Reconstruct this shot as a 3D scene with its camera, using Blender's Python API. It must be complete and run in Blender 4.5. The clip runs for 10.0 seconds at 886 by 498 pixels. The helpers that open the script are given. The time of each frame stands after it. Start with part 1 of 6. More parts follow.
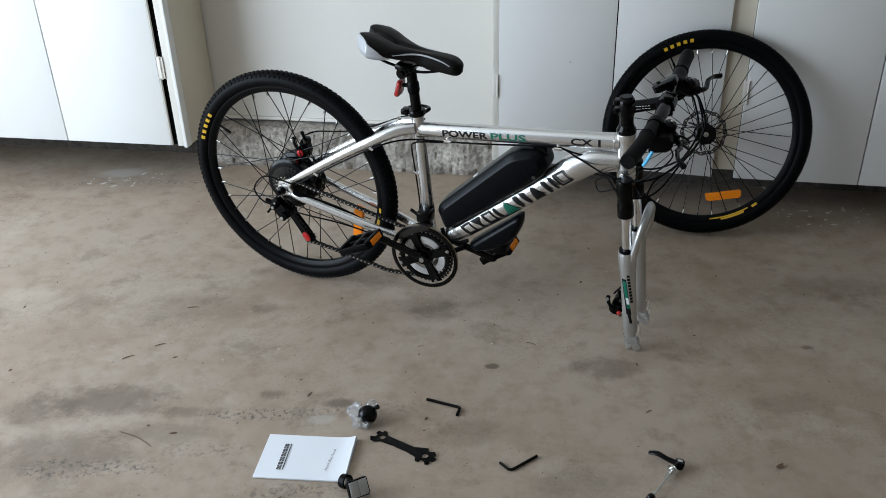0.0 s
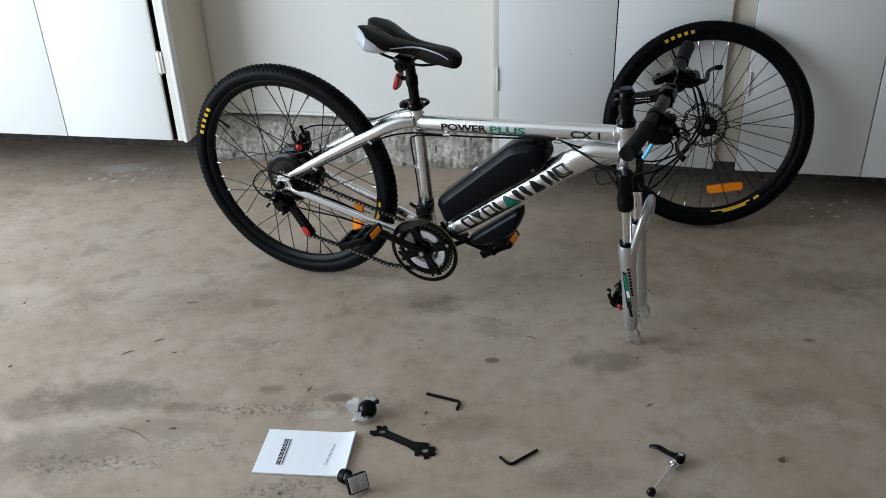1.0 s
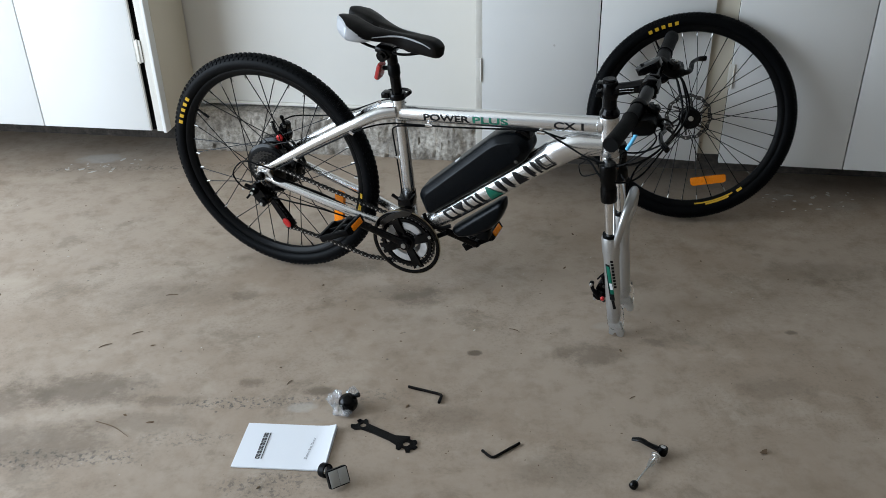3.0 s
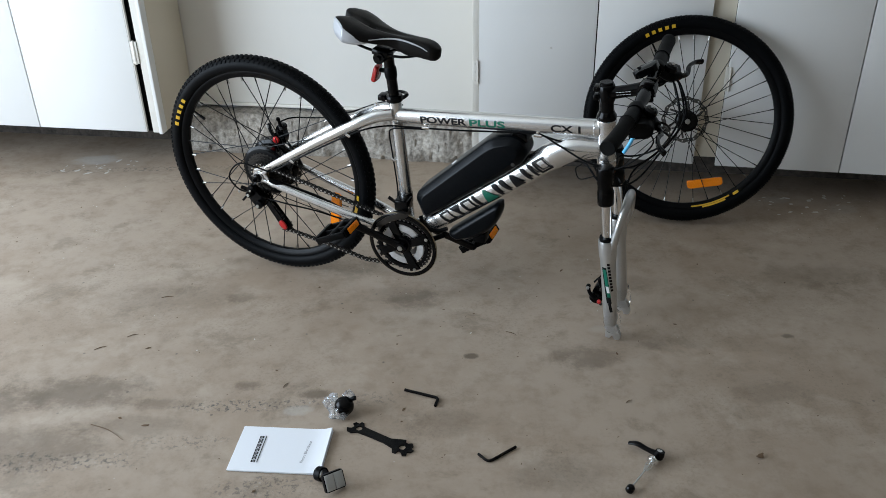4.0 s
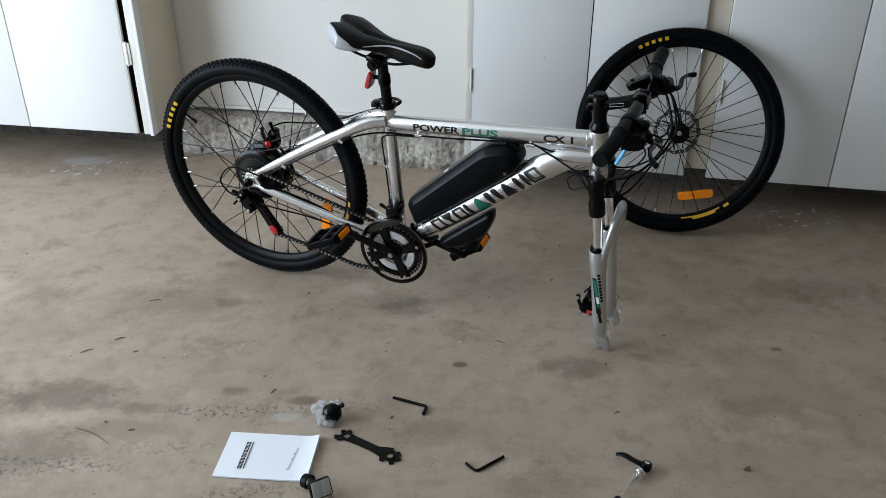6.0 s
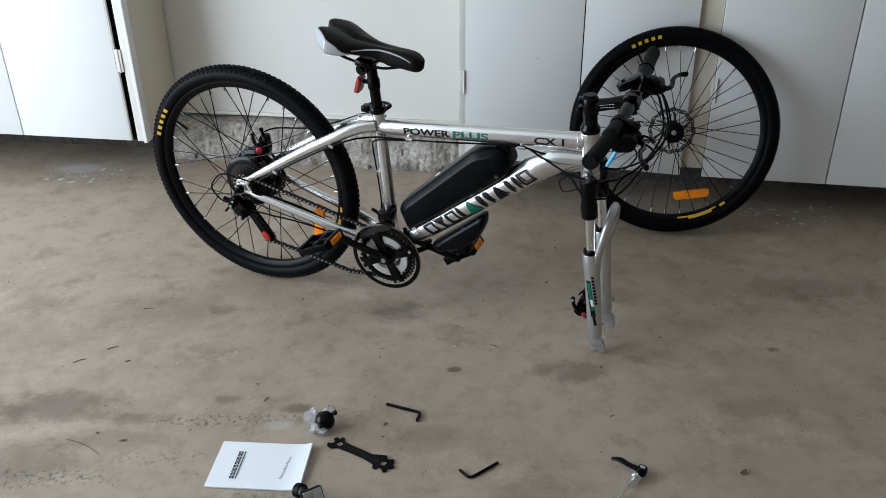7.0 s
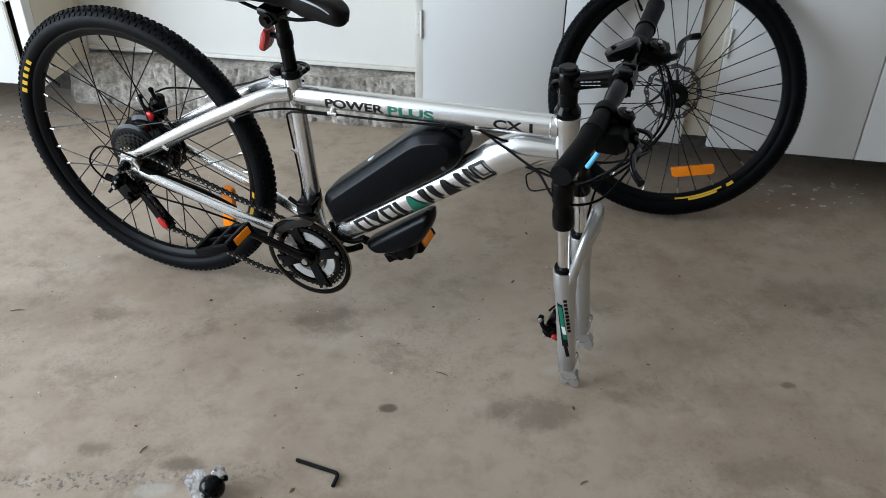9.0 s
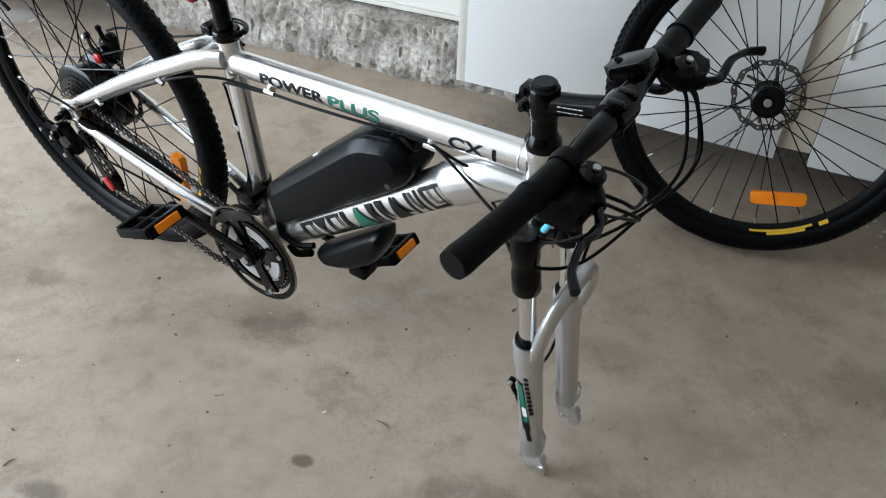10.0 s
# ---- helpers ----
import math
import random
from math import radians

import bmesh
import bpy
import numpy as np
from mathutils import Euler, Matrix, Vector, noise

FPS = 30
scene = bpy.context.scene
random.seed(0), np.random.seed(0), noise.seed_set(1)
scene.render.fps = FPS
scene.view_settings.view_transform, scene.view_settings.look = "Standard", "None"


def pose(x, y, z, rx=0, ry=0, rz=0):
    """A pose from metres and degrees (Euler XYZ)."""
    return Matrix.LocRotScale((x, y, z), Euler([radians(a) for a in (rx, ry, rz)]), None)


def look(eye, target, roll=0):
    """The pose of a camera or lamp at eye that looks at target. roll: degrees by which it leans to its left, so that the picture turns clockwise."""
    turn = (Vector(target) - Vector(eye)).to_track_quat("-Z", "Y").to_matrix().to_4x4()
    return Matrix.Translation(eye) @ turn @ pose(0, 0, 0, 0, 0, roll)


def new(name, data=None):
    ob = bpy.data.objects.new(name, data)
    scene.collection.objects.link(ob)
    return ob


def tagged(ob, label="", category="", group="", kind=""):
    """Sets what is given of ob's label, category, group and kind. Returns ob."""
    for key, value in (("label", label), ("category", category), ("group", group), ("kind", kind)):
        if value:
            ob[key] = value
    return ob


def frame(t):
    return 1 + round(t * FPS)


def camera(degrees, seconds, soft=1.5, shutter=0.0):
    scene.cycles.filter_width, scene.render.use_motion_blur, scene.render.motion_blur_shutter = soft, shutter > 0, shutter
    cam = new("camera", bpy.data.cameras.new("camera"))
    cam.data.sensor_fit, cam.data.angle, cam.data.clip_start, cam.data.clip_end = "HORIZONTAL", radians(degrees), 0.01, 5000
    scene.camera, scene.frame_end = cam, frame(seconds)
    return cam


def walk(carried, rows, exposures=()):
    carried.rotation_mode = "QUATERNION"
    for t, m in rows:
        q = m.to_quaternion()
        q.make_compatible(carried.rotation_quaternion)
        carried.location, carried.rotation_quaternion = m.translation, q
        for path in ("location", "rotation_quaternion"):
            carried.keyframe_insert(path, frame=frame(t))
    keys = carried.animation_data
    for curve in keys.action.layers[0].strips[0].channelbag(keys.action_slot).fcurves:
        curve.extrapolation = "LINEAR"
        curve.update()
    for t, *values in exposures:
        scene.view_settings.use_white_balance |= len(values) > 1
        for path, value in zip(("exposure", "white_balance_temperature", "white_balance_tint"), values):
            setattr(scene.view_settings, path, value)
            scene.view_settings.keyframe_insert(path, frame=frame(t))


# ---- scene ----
cam = camera(55.0, 10.0, 0.58, 0.2)
PATH = [
    (0, (0.067, 0.201, 1.354), (0.053, 1.966, 0.412), -1.6),
    (0.5, (0.072, 0.207, 1.351), (0.054, 1.968, 0.403), -2.0),
    (1, (0.078, 0.209, 1.349), (0.055, 1.967, 0.395), -2.0),
    (1.5, (0.084, 0.223, 1.34), (0.087, 1.974, 0.372), -1.4),
    (2, (0.085, 0.224, 1.339), (0.096, 1.977, 0.377), -1.2),
    (2.5, (0.083, 0.225, 1.336), (0.094, 1.974, 0.366), -1.4),
    (4, (0.082, 0.232, 1.338), (0.105, 1.982, 0.371), -1.1),
    (4.5, (0.096, 0.238, 1.34), (0.12, 1.987, 0.37), -1.5),
    (5, (0.093, 0.241, 1.339), (0.128, 1.991, 0.371), -1.1),
    (5.5, (0.078, 0.233, 1.341), (0.124, 1.988, 0.383), 0.4),
    (7, (0.108, 0.256, 1.345), (0.148, 2.012, 0.389), -0.7),
    (7.5, (0.134, 0.287, 1.332), (0.165, 2.028, 0.349), -1.2),
    (8, (0.125, 0.419, 1.312), (0.21, 2.124, 0.269), -0.1),
    (8.2, (0.110, 0.489, 1.315), (0.214, 2.174, 0.243), 0.5),
    (8.5, (0.112, 0.585, 1.302), (0.253, 2.266, 0.228), 1.7),
    (8.7, (0.145, 0.657, 1.284), (0.291, 2.327, 0.193), 2.1),
    (9, (0.236, 0.786, 1.268), (0.299, 2.439, 0.144), 0.8),
    (9.2, (0.327, 0.883, 1.264), (0.291, 2.509, 0.101), -0.3),
    (9.5, (0.429, 1.012, 1.253), (0.306, 2.6, 0.042), -0.3),
    (9.8, (0.492, 1.143, 1.220), (0.287, 2.686, -0.036), -0.3),
    (10, (0.535, 1.24, 1.206), (0.29, 2.756, -0.075), 2.3),
]
walk(cam, [(t, look(eye, target, roll)) for t, eye, target, roll in PATH],
     [(0, 0.03), (2.5, 0.08), (7.5, 0.08), (8.0, 0.24), (9.0, 0.40), (9.5, 0.42), (10.0, 0.68)])

# ---- world and light ----
world = bpy.data.worlds.new("sky")
scene.world = world
world.use_nodes = True
wn = world.node_tree
sky = wn.nodes.new("ShaderNodeTexSky")
sky.sky_type = "NISHITA"
sky.sun_disc = False
sky.sun_elevation = radians(38)
sky.sun_rotation = radians(200)
wn.links.new(sky.outputs[0], wn.nodes["Background"].inputs[0])
wn.nodes["Background"].inputs[1].default_value = 0.12
scene.view_settings.exposure = 0.0

# wall frame: x along the cabinets, y into the wall
WALL = pose(0, 3.228, 0, 0, 0, -10.8)

sun_data = bpy.data.lights.new("sun", "SUN")
sun_data.energy, sun_data.angle, sun_data.color = 2.5, radians(0.6), (1.0, 0.95, 0.88)
sun = new("sun", sun_data)
sun.matrix_world = look((0, 0, 8), (-2.0, 5.0, 1.0))

# daylight in the open garage door
door_data = bpy.data.lights.new("door_daylight", "AREA")
door_data.shape, door_data.size, door_data.size_y = "RECTANGLE", 2.9, 2.1
door_data.energy, door_data.color = 184.0, (0.733, 0.862, 1.0)
door_light = new("door_daylight", door_data)
door_light.matrix_world = WALL @ look((-2.75, -2.40, 1.1), (0.0, -2.30, 0.85))


# ---- materials ----
def material(name, base, rough=0.5, metal=0.0, grain=0.0, scale=40.0, bump=0.0, blotch=0.0, blotch_scale=3.0, tint=None, coat=0.0, spec=0.5, flecks=0.0):
    """A surface with fine grain and broad blotches round its base colour, in real-world size."""
    mat = bpy.data.materials.new(name)
    mat.use_nodes = True
    nt = mat.node_tree
    bsdf = nt.nodes["Principled BSDF"]
    bsdf.inputs["Roughness"].default_value = rough
    bsdf.inputs["Metallic"].default_value = metal
    bsdf.inputs["Coat Weight"].default_value = coat
    bsdf.inputs["Specular IOR Level"].default_value = spec
    bsdf.inputs["Coat Roughness"].default_value = 0.12
    coords = nt.nodes.new("ShaderNodeTexCoord")
    colour = None
    tint = tint or tuple(c * 0.55 for c in base)
    rgb = nt.nodes.new("ShaderNodeRGB")
    rgb.outputs[0].default_value = (*base, 1)
    colour = rgb.outputs[0]
    for amount, size, detail in ((grain, scale, 4.0), (blotch, blotch_scale, 5.0)):
        if amount <= 0:
            continue
        tex = nt.nodes.new("ShaderNodeTexNoise")
        tex.inputs["Scale"].default_value = size
        tex.inputs["Detail"].default_value = detail
        tex.inputs["Roughness"].default_value = 0.62
        nt.links.new(coords.outputs["Object"], tex.inputs["Vector"])
        ramp = nt.nodes.new("ShaderNodeMapRange")
        ramp.inputs["From Min"].default_value = 0.35
        ramp.inputs["From Max"].default_value = 0.75
        ramp.inputs["To Max"].default_value = amount
        nt.links.new(tex.outputs["Fac"], ramp.inputs["Value"])
        mix = nt.nodes.new("ShaderNodeMix")
        mix.data_type = "RGBA"
        mix.inputs["B"].default_value = (0, 0, 0, 1)
        nt.links.new(ramp.outputs[0], mix.inputs[0])
        nt.links.new(colour, mix.inputs[6])
        mix.inputs[7].default_value = (*tint, 1)
        colour = mix.outputs[2]
    if flecks > 0:
        # a few small scuffs and chips
        vor = nt.nodes.new("ShaderNodeTexVoronoi")
        vor.inputs["Scale"].default_value = 9.0
        vor.inputs["Randomness"].default_value = 1.0
        warp = nt.nodes.new("ShaderNodeTexNoise")
        warp.inputs["Scale"].default_value = 60.0
        gate = nt.nodes.new("ShaderNodeTexNoise")
        gate.inputs["Scale"].default_value = 4.3
        for tex in (vor, warp, gate):
            nt.links.new(coords.outputs["Object"], tex.inputs["Vector"])
        add = nt.nodes.new("ShaderNodeMath")
        add.operation = "MULTIPLY_ADD"
        nt.links.new(warp.outputs["Fac"], add.inputs[0])
        add.inputs[1].default_value = 0.09
        nt.links.new(vor.outputs["Distance"], add.inputs[2])
        spot = nt.nodes.new("ShaderNodeMapRange")
        spot.inputs["From Min"].default_value, spot.inputs["From Max"].default_value = 0.088, 0.070
        spot.inputs["To Max"].default_value = flecks
        nt.links.new(add.outputs[0], spot.inputs["Value"])
        some = nt.nodes.new("ShaderNodeMapRange")
        some.inputs["From Min"].default_value, some.inputs["From Max"].default_value = 0.52, 0.56
        nt.links.new(gate.outputs["Fac"], some.inputs["Value"])
        both = nt.nodes.new("ShaderNodeMath")
        both.operation = "MULTIPLY"
        nt.links.new(spot.outputs[0], both.inputs[0])
        nt.links.new(some.outputs[0], both.inputs[1])
        mix = nt.nodes.new("ShaderNodeMix")
        mix.data_type = "RGBA"
        nt.links.new(both.outputs[0], mix.inputs[0])
        nt.links.new(colour, mix.inputs[6])
        mix.inputs[7].default_value = (0.30, 0.26, 0.20, 1)
        colour = mix.outputs[2]
    nt.links.new(colour, bsdf.inputs["Base Color"])
    if grain > 0 or bump > 0:
        tex = nt.nodes.new("ShaderNodeTexNoise")
        tex.inputs["Scale"].default_value = scale * 1.7
        tex.inputs["Detail"].default_value = 5.0
        nt.links.new(coords.outputs["Object"], tex.inputs["Vector"])
        rr = nt.nodes.new("ShaderNodeMapRange")
        rr.inputs["To Min"].default_value = max(0.02, rough - 0.10)
        rr.inputs["To Max"].default_value = min(1.0, rough + 0.10)
        nt.links.new(tex.outputs["Fac"], rr.inputs["Value"])
        nt.links.new(rr.outputs[0], bsdf.inputs["Roughness"])
        if bump > 0:
            bn = nt.nodes.new("ShaderNodeBump")
            bn.inputs["Strength"].default_value = 0.6
            bn.inputs["Distance"].default_value = bump
            nt.links.new(tex.outputs["Fac"], bn.inputs["Height"])
            nt.links.new(bn.outputs[0], bsdf.inputs["Normal"])
    return mat


def glassy(name, base, rough=0.1, transmission=1.0, ior=1.45, bump=0.0, scale=60.0):
    mat = material(name, base, rough, bump=bump, scale=scale)
    b = mat.node_tree.nodes["Principled BSDF"]
    b.inputs["Transmission Weight"].default_value = transmission
    b.inputs["IOR"].default_value = ior
    return mat


def floor_material():
    """Old garage slab: warm grey cement with cloudy wear, oil stains and pale specks."""
    mat = bpy.data.materials.new("garage_concrete")
    mat.use_nodes = True
    nt = mat.node_tree
    bsdf = nt.nodes["Principled BSDF"]
    geo = nt.nodes.new("ShaderNodeTexCoord")

    def noise_of(scale, detail=6.0, rough=0.6, distort=0.0):
        n = nt.nodes.new("ShaderNodeTexNoise")
        n.inputs["Scale"].default_value = scale
        n.inputs["Detail"].default_value = detail
        n.inputs["Roughness"].default_value = rough
        n.inputs["Distortion"].default_value = distort
        nt.links.new(geo.outputs["Object"], n.inputs["Vector"])
        return n

    def ranged(value, lo, hi, top):
        r = nt.nodes.new("ShaderNodeMapRange")
        r.interpolation_type = "SMOOTHSTEP"
        r.inputs["From Min"].default_value, r.inputs["From Max"].default_value = lo, hi
        r.inputs["To Max"].default_value = top
        nt.links.new(value, r.inputs["Value"])
        return r.outputs[0]

    def mixed(fac, a, rgb):
        m = nt.nodes.new("ShaderNodeMix")
        m.data_type = "RGBA"
        nt.links.new(fac, m.inputs[0])
        nt.links.new(a, m.inputs[6])
        m.inputs[7].default_value = (*rgb, 1)
        return m.outputs[2]

    def maths(op, a, b):
        m = nt.nodes.new("ShaderNodeMath")
        m.operation = op
        for k, q in enumerate((a, b)):
            if isinstance(q, (int, float)):
                m.inputs[k].default_value = q
            else:
                nt.links.new(q, m.inputs[k])
        return m.outputs[0]

    base = nt.nodes.new("ShaderNodeRGB")
    base.outputs[0].default_value = (0.378, 0.301, 0.232, 1)
    col = base.outputs[0]
    cloud = noise_of(1.6, 8.0, 0.68, 0.3)
    col = mixed(ranged(cloud.outputs["Fac"], 0.45, 0.62, 0.5), col, (0.275, 0.200, 0.138))
    smudge = noise_of(5.2, 7.0, 0.70, 0.3)
    col = mixed(ranged(smudge.outputs["Fac"], 0.55, 0.66, 0.6), col, (0.215, 0.168, 0.122))
    pale = noise_of(3.4, 9.0, 0.74, 0.25)
    col = mixed(ranged(pale.outputs["Fac"], 0.48, 0.68, 0.6), col, (0.45, 0.372, 0.295))
    mottle = noise_of(14.0, 8.0, 0.72)
    col = mixed(ranged(mottle.outputs["Fac"], 0.45, 0.72, 0.5), col, (0.215, 0.158, 0.108))
    fine = noise_of(120.0, 3.0, 0.6)
    worn = noise_of(2.6, 5.0, 0.6, 0.5)
    col = mixed(maths("MULTIPLY", ranged(fine.outputs["Fac"], 0.48, 0.70, 0.34), ranged(worn.outputs["Fac"], 0.42, 0.62, 1.0)), col, (0.165, 0.125, 0.09))
    crumb = noise_of(75.0, 5.0, 0.7)
    sep0 = nt.nodes.new("ShaderNodeSeparateXYZ")
    nt.links.new(geo.outputs["Object"], sep0.inputs[0])
    wander = noise_of(6.0, 5.0, 0.65)
    for x, y, a, b, k in GRITTY:
        dx = maths("DIVIDE", maths("SUBTRACT", sep0.outputs[0], x), a)
        dy = maths("DIVIDE", maths("SUBTRACT", sep0.outputs[1], y), b)
        d = maths("SUBTRACT", maths("ADD", maths("MULTIPLY", dx, dx), maths("MULTIPLY", dy, dy)), maths("MULTIPLY", maths("SUBTRACT", wander.outputs["Fac"], 0.5), 3.5))
        r = nt.nodes.new("ShaderNodeMapRange")
        r.interpolation_type = "SMOOTHSTEP"
        r.inputs["From Min"].default_value, r.inputs["From Max"].default_value = 1.6, 0.0
        nt.links.new(d, r.inputs["Value"])
        col = mixed(maths("MULTIPLY", r.outputs[0], ranged(crumb.outputs["Fac"], 0.50, 0.62, k)), col, (0.07, 0.066, 0.062))
        col = mixed(maths("MULTIPLY", r.outputs[0], ranged(crumb.outputs["Fac"], 0.42, 0.32, k * 0.6)), col, (0.50, 0.48, 0.45))
    # stains: x, y, length, width, strength
    wob = noise_of(13.0, 7.0, 0.76)
    sep = nt.nodes.new("ShaderNodeSeparateXYZ")
    nt.links.new(geo.outputs["Object"], sep.inputs[0])
    for x, y, a, b, k in STAINS:
        dx = maths("DIVIDE", maths("SUBTRACT", sep.outputs[0], x), a)
        dy = maths("DIVIDE", maths("SUBTRACT", sep.outputs[1], y), b)
        d2 = maths("ADD", maths("MULTIPLY", dx, dx), maths("MULTIPLY", dy, dy))
        d = maths("SUBTRACT", d2, maths("MULTIPLY", maths("SUBTRACT", wob.outputs["Fac"], 0.5), 4.4))
        r = nt.nodes.new("ShaderNodeMapRange")
        r.interpolation_type = "SMOOTHSTEP"
        r.inputs["From Min"].default_value, r.inputs["From Max"].default_value = 1.5, 0.0
        r.inputs["To Max"].default_value = k
        nt.links.new(d, r.inputs["Value"])
        col = mixed(r.outputs[0], col, (0.105, 0.076, 0.050))
    for x, y, a, b, k in PALE:
        dx = maths("DIVIDE", maths("SUBTRACT", sep.outputs[0], x), a)
        dy = maths("DIVIDE", maths("SUBTRACT", sep.outputs[1], y), b)
        d2 = maths("ADD", maths("MULTIPLY", dx, dx), maths("MULTIPLY", dy, dy))
        d = maths("SUBTRACT", d2, maths("MULTIPLY", maths("SUBTRACT", mottle.outputs["Fac"], 0.5), 5.0))
        r = nt.nodes.new("ShaderNodeMapRange")
        r.inputs["From Min"].default_value, r.inputs["From Max"].default_value = 1.2, 0.2
        r.inputs["To Max"].default_value = k
        nt.links.new(d, r.inputs["Value"])
        col = mixed(r.outputs[0], col, (0.55, 0.54, 0.52))
    # small dark pits and pale specks
    vor = nt.nodes.new("ShaderNodeTexVoronoi")
    vor.inputs["Scale"].default_value = 17.0
    nt.links.new(geo.outputs["Object"], vor.inputs["Vector"])
    gate = noise_of(3.1, 4.0)
    spots = maths("MULTIPLY", ranged(vor.outputs["Distance"], 0.085, 0.03, 0.75), ranged(gate.outputs["Fac"], 0.50, 0.58, 1.0))
    col = mixed(spots, col, (0.10, 0.085, 0.07))
    vor2 = nt.nodes.new("ShaderNodeTexVoronoi")
    vor2.inputs["Scale"].default_value = 23.0
    nt.links.new(geo.outputs["Object"], vor2.inputs["Vector"])
    gate2 = noise_of(2.3, 4.0)
    specks = maths("MULTIPLY", ranged(vor2.outputs["Distance"], 0.06, 0.03, 0.3), ranged(gate2.outputs["Fac"], 0.53, 0.6, 1.0))
    col = mixed(specks, col, (0.62, 0.60, 0.56))
    nt.links.new(col, bsdf.inputs["Base Color"])
    rough = nt.nodes.new("ShaderNodeMapRange")
    rough.inputs["To Min"].default_value, rough.inputs["To Max"].default_value = 0.42, 0.75
    nt.links.new(mottle.outputs["Fac"], rough.inputs["Value"])
    nt.links.new(rough.outputs[0], bsdf.inputs["Roughness"])
    bump = nt.nodes.new("ShaderNodeBump")
    bump.inputs["Strength"].default_value, bump.inputs["Distance"].default_value = 0.35, 0.002
    nt.links.new(maths("ADD", maths("MULTIPLY", fine.outputs["Fac"], 0.35), mottle.outputs["Fac"]), bump.inputs["Height"])
    nt.links.new(bump.outputs[0], bsdf.inputs["Normal"])
    return mat


STAINS = [
    (0.47, 2.045, 0.095, 0.052, 0.55), (0.175, 2.065, 0.020, 0.013, 0.85), (0.02, 2.36, 0.095, 0.055, 0.6), (-0.02, 2.40, 0.16, 0.05, 0.3),
    (-0.82, 1.955, 0.18, 0.075, 0.62), (-0.99, 1.92, 0.10, 0.06, 0.5), (-0.59, 1.90, 0.07, 0.025, 0.5), (-0.49, 2.405, 0.050, 0.028, 0.5), (-0.223, 1.922, 0.045, 0.020, 0.72),
    (0.66, 2.09, 0.040, 0.022, 0.45), (-0.40, 1.963, 0.04, 0.02, 0.55), (-0.87, 1.75, 0.18, 0.08, 0.5), (-0.65, 1.82, 0.15, 0.04, 0.35), (0.68, 2.44, 0.10, 0.05, 0.25),
    (0.90, 1.88, 0.09, 0.045, 0.3), (1.04, 2.12, 0.018, 0.012, 0.7), (-0.70, 2.42, 0.22, 0.09, 0.25), (0.10, 1.80, 0.10, 0.05, 0.3), (0.35, 1.62, 0.12, 0.05, 0.3), (1.25, 2.45, 0.2, 0.07, 0.3),
]
GRITTY = [
    (-0.38, 1.885, 0.17, 0.022, 0.85), (-0.78, 1.705, 0.20, 0.035, 0.85), (-0.52, 1.76, 0.12, 0.03, 0.5), (-0.10, 1.90, 0.12, 0.03, 0.5),
    (-0.30, 1.60, 0.12, 0.04, 0.6), (-1.1, 3.46, 0.6, 0.03, 0.7),
]
PALE = [(-1.33, 3.58, 0.10, 0.05, 0.45), (1.334, 3.01, 0.05, 0.03, 0.15), (1.546, 2.92, 0.055, 0.045, 0.15), (-0.26, 1.86, 0.04, 0.02, 0.3), (0.55, 2.18, 0.05, 0.02, 0.15)]

FLOOR = floor_material()
STEM_WALL = material("stem_wall_concrete", (0.60, 0.555, 0.49), 0.9, grain=0.80, scale=70, bump=0.006, blotch=0.90, blotch_scale=8, tint=(0.075, 0.06, 0.048))
# concrete with the under-cabinet shade put into its base colour
SHADED_FOOTING = material("shade_darkened_concrete", (0.11, 0.09, 0.075), 0.9, grain=0.9, scale=40, bump=0.010, blotch=0.7, blotch_scale=9, tint=(0.02, 0.018, 0.015))
WHITE_PANEL = material("white_cabinet_paint", (0.78, 0.78, 0.77), 0.36, grain=0.06, scale=6, blotch=0.10, blotch_scale=1.3, tint=(0.62, 0.60, 0.55), flecks=0.35)
TRIM_PAINT = material("aged_white_trim", (0.74, 0.72, 0.67), 0.5, grain=0.25, scale=9, blotch=0.3, blotch_scale=14, tint=(0.50, 0.45, 0.36), bump=0.0008, flecks=0.7)
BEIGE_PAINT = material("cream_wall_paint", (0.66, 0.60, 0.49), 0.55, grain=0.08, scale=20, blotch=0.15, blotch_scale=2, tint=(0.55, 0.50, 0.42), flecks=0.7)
BACK_PANEL = material("white_back_panel", (0.70, 0.682, 0.645), 0.45, grain=0.08, scale=10, blotch=0.12, blotch_scale=2.2, tint=(0.60, 0.58, 0.52), flecks=0.6)
DARK_GAP = material("dark_cabinet_inside", (0.006, 0.006, 0.006), 0.9, spec=0.1)
# tone of the added out-of-view walls, chosen to set the bounced light
UNSEEN_LINING = material("unseen_wall_lining", (0.46, 0.42, 0.36), 0.8, grain=0.4, scale=22, blotch=0.4, blotch_scale=1.5)
ALLOY = material("satin_silver_alloy", (0.69, 0.69, 0.685), 0.27, 0.94, blotch=0.06, blotch_scale=14, tint=(0.62, 0.61, 0.60))
ALLOY_MATT = material("machined_alloy", (0.58, 0.58, 0.58), 0.4, 0.6, grain=0.3, scale=60, blotch=0.3, blotch_scale=20)
FORK_SILVER = material("silver_fork_paint", (0.55, 0.555, 0.555), 0.32, 0.85, grain=0.05, scale=200, coat=0.4)
CHROME = material("chrome_stanchion", (0.80, 0.80, 0.80), 0.12, 1.0, grain=0.03, scale=50)
CHAIN_STEEL = material("oiled_chain_steel", (0.020, 0.019, 0.018), 0.34, 0.6, grain=0.4, scale=200)
ROTOR_STEEL = material("brake_rotor_steel", (0.115, 0.112, 0.108), 0.35, 0.95, grain=0.2, scale=120)
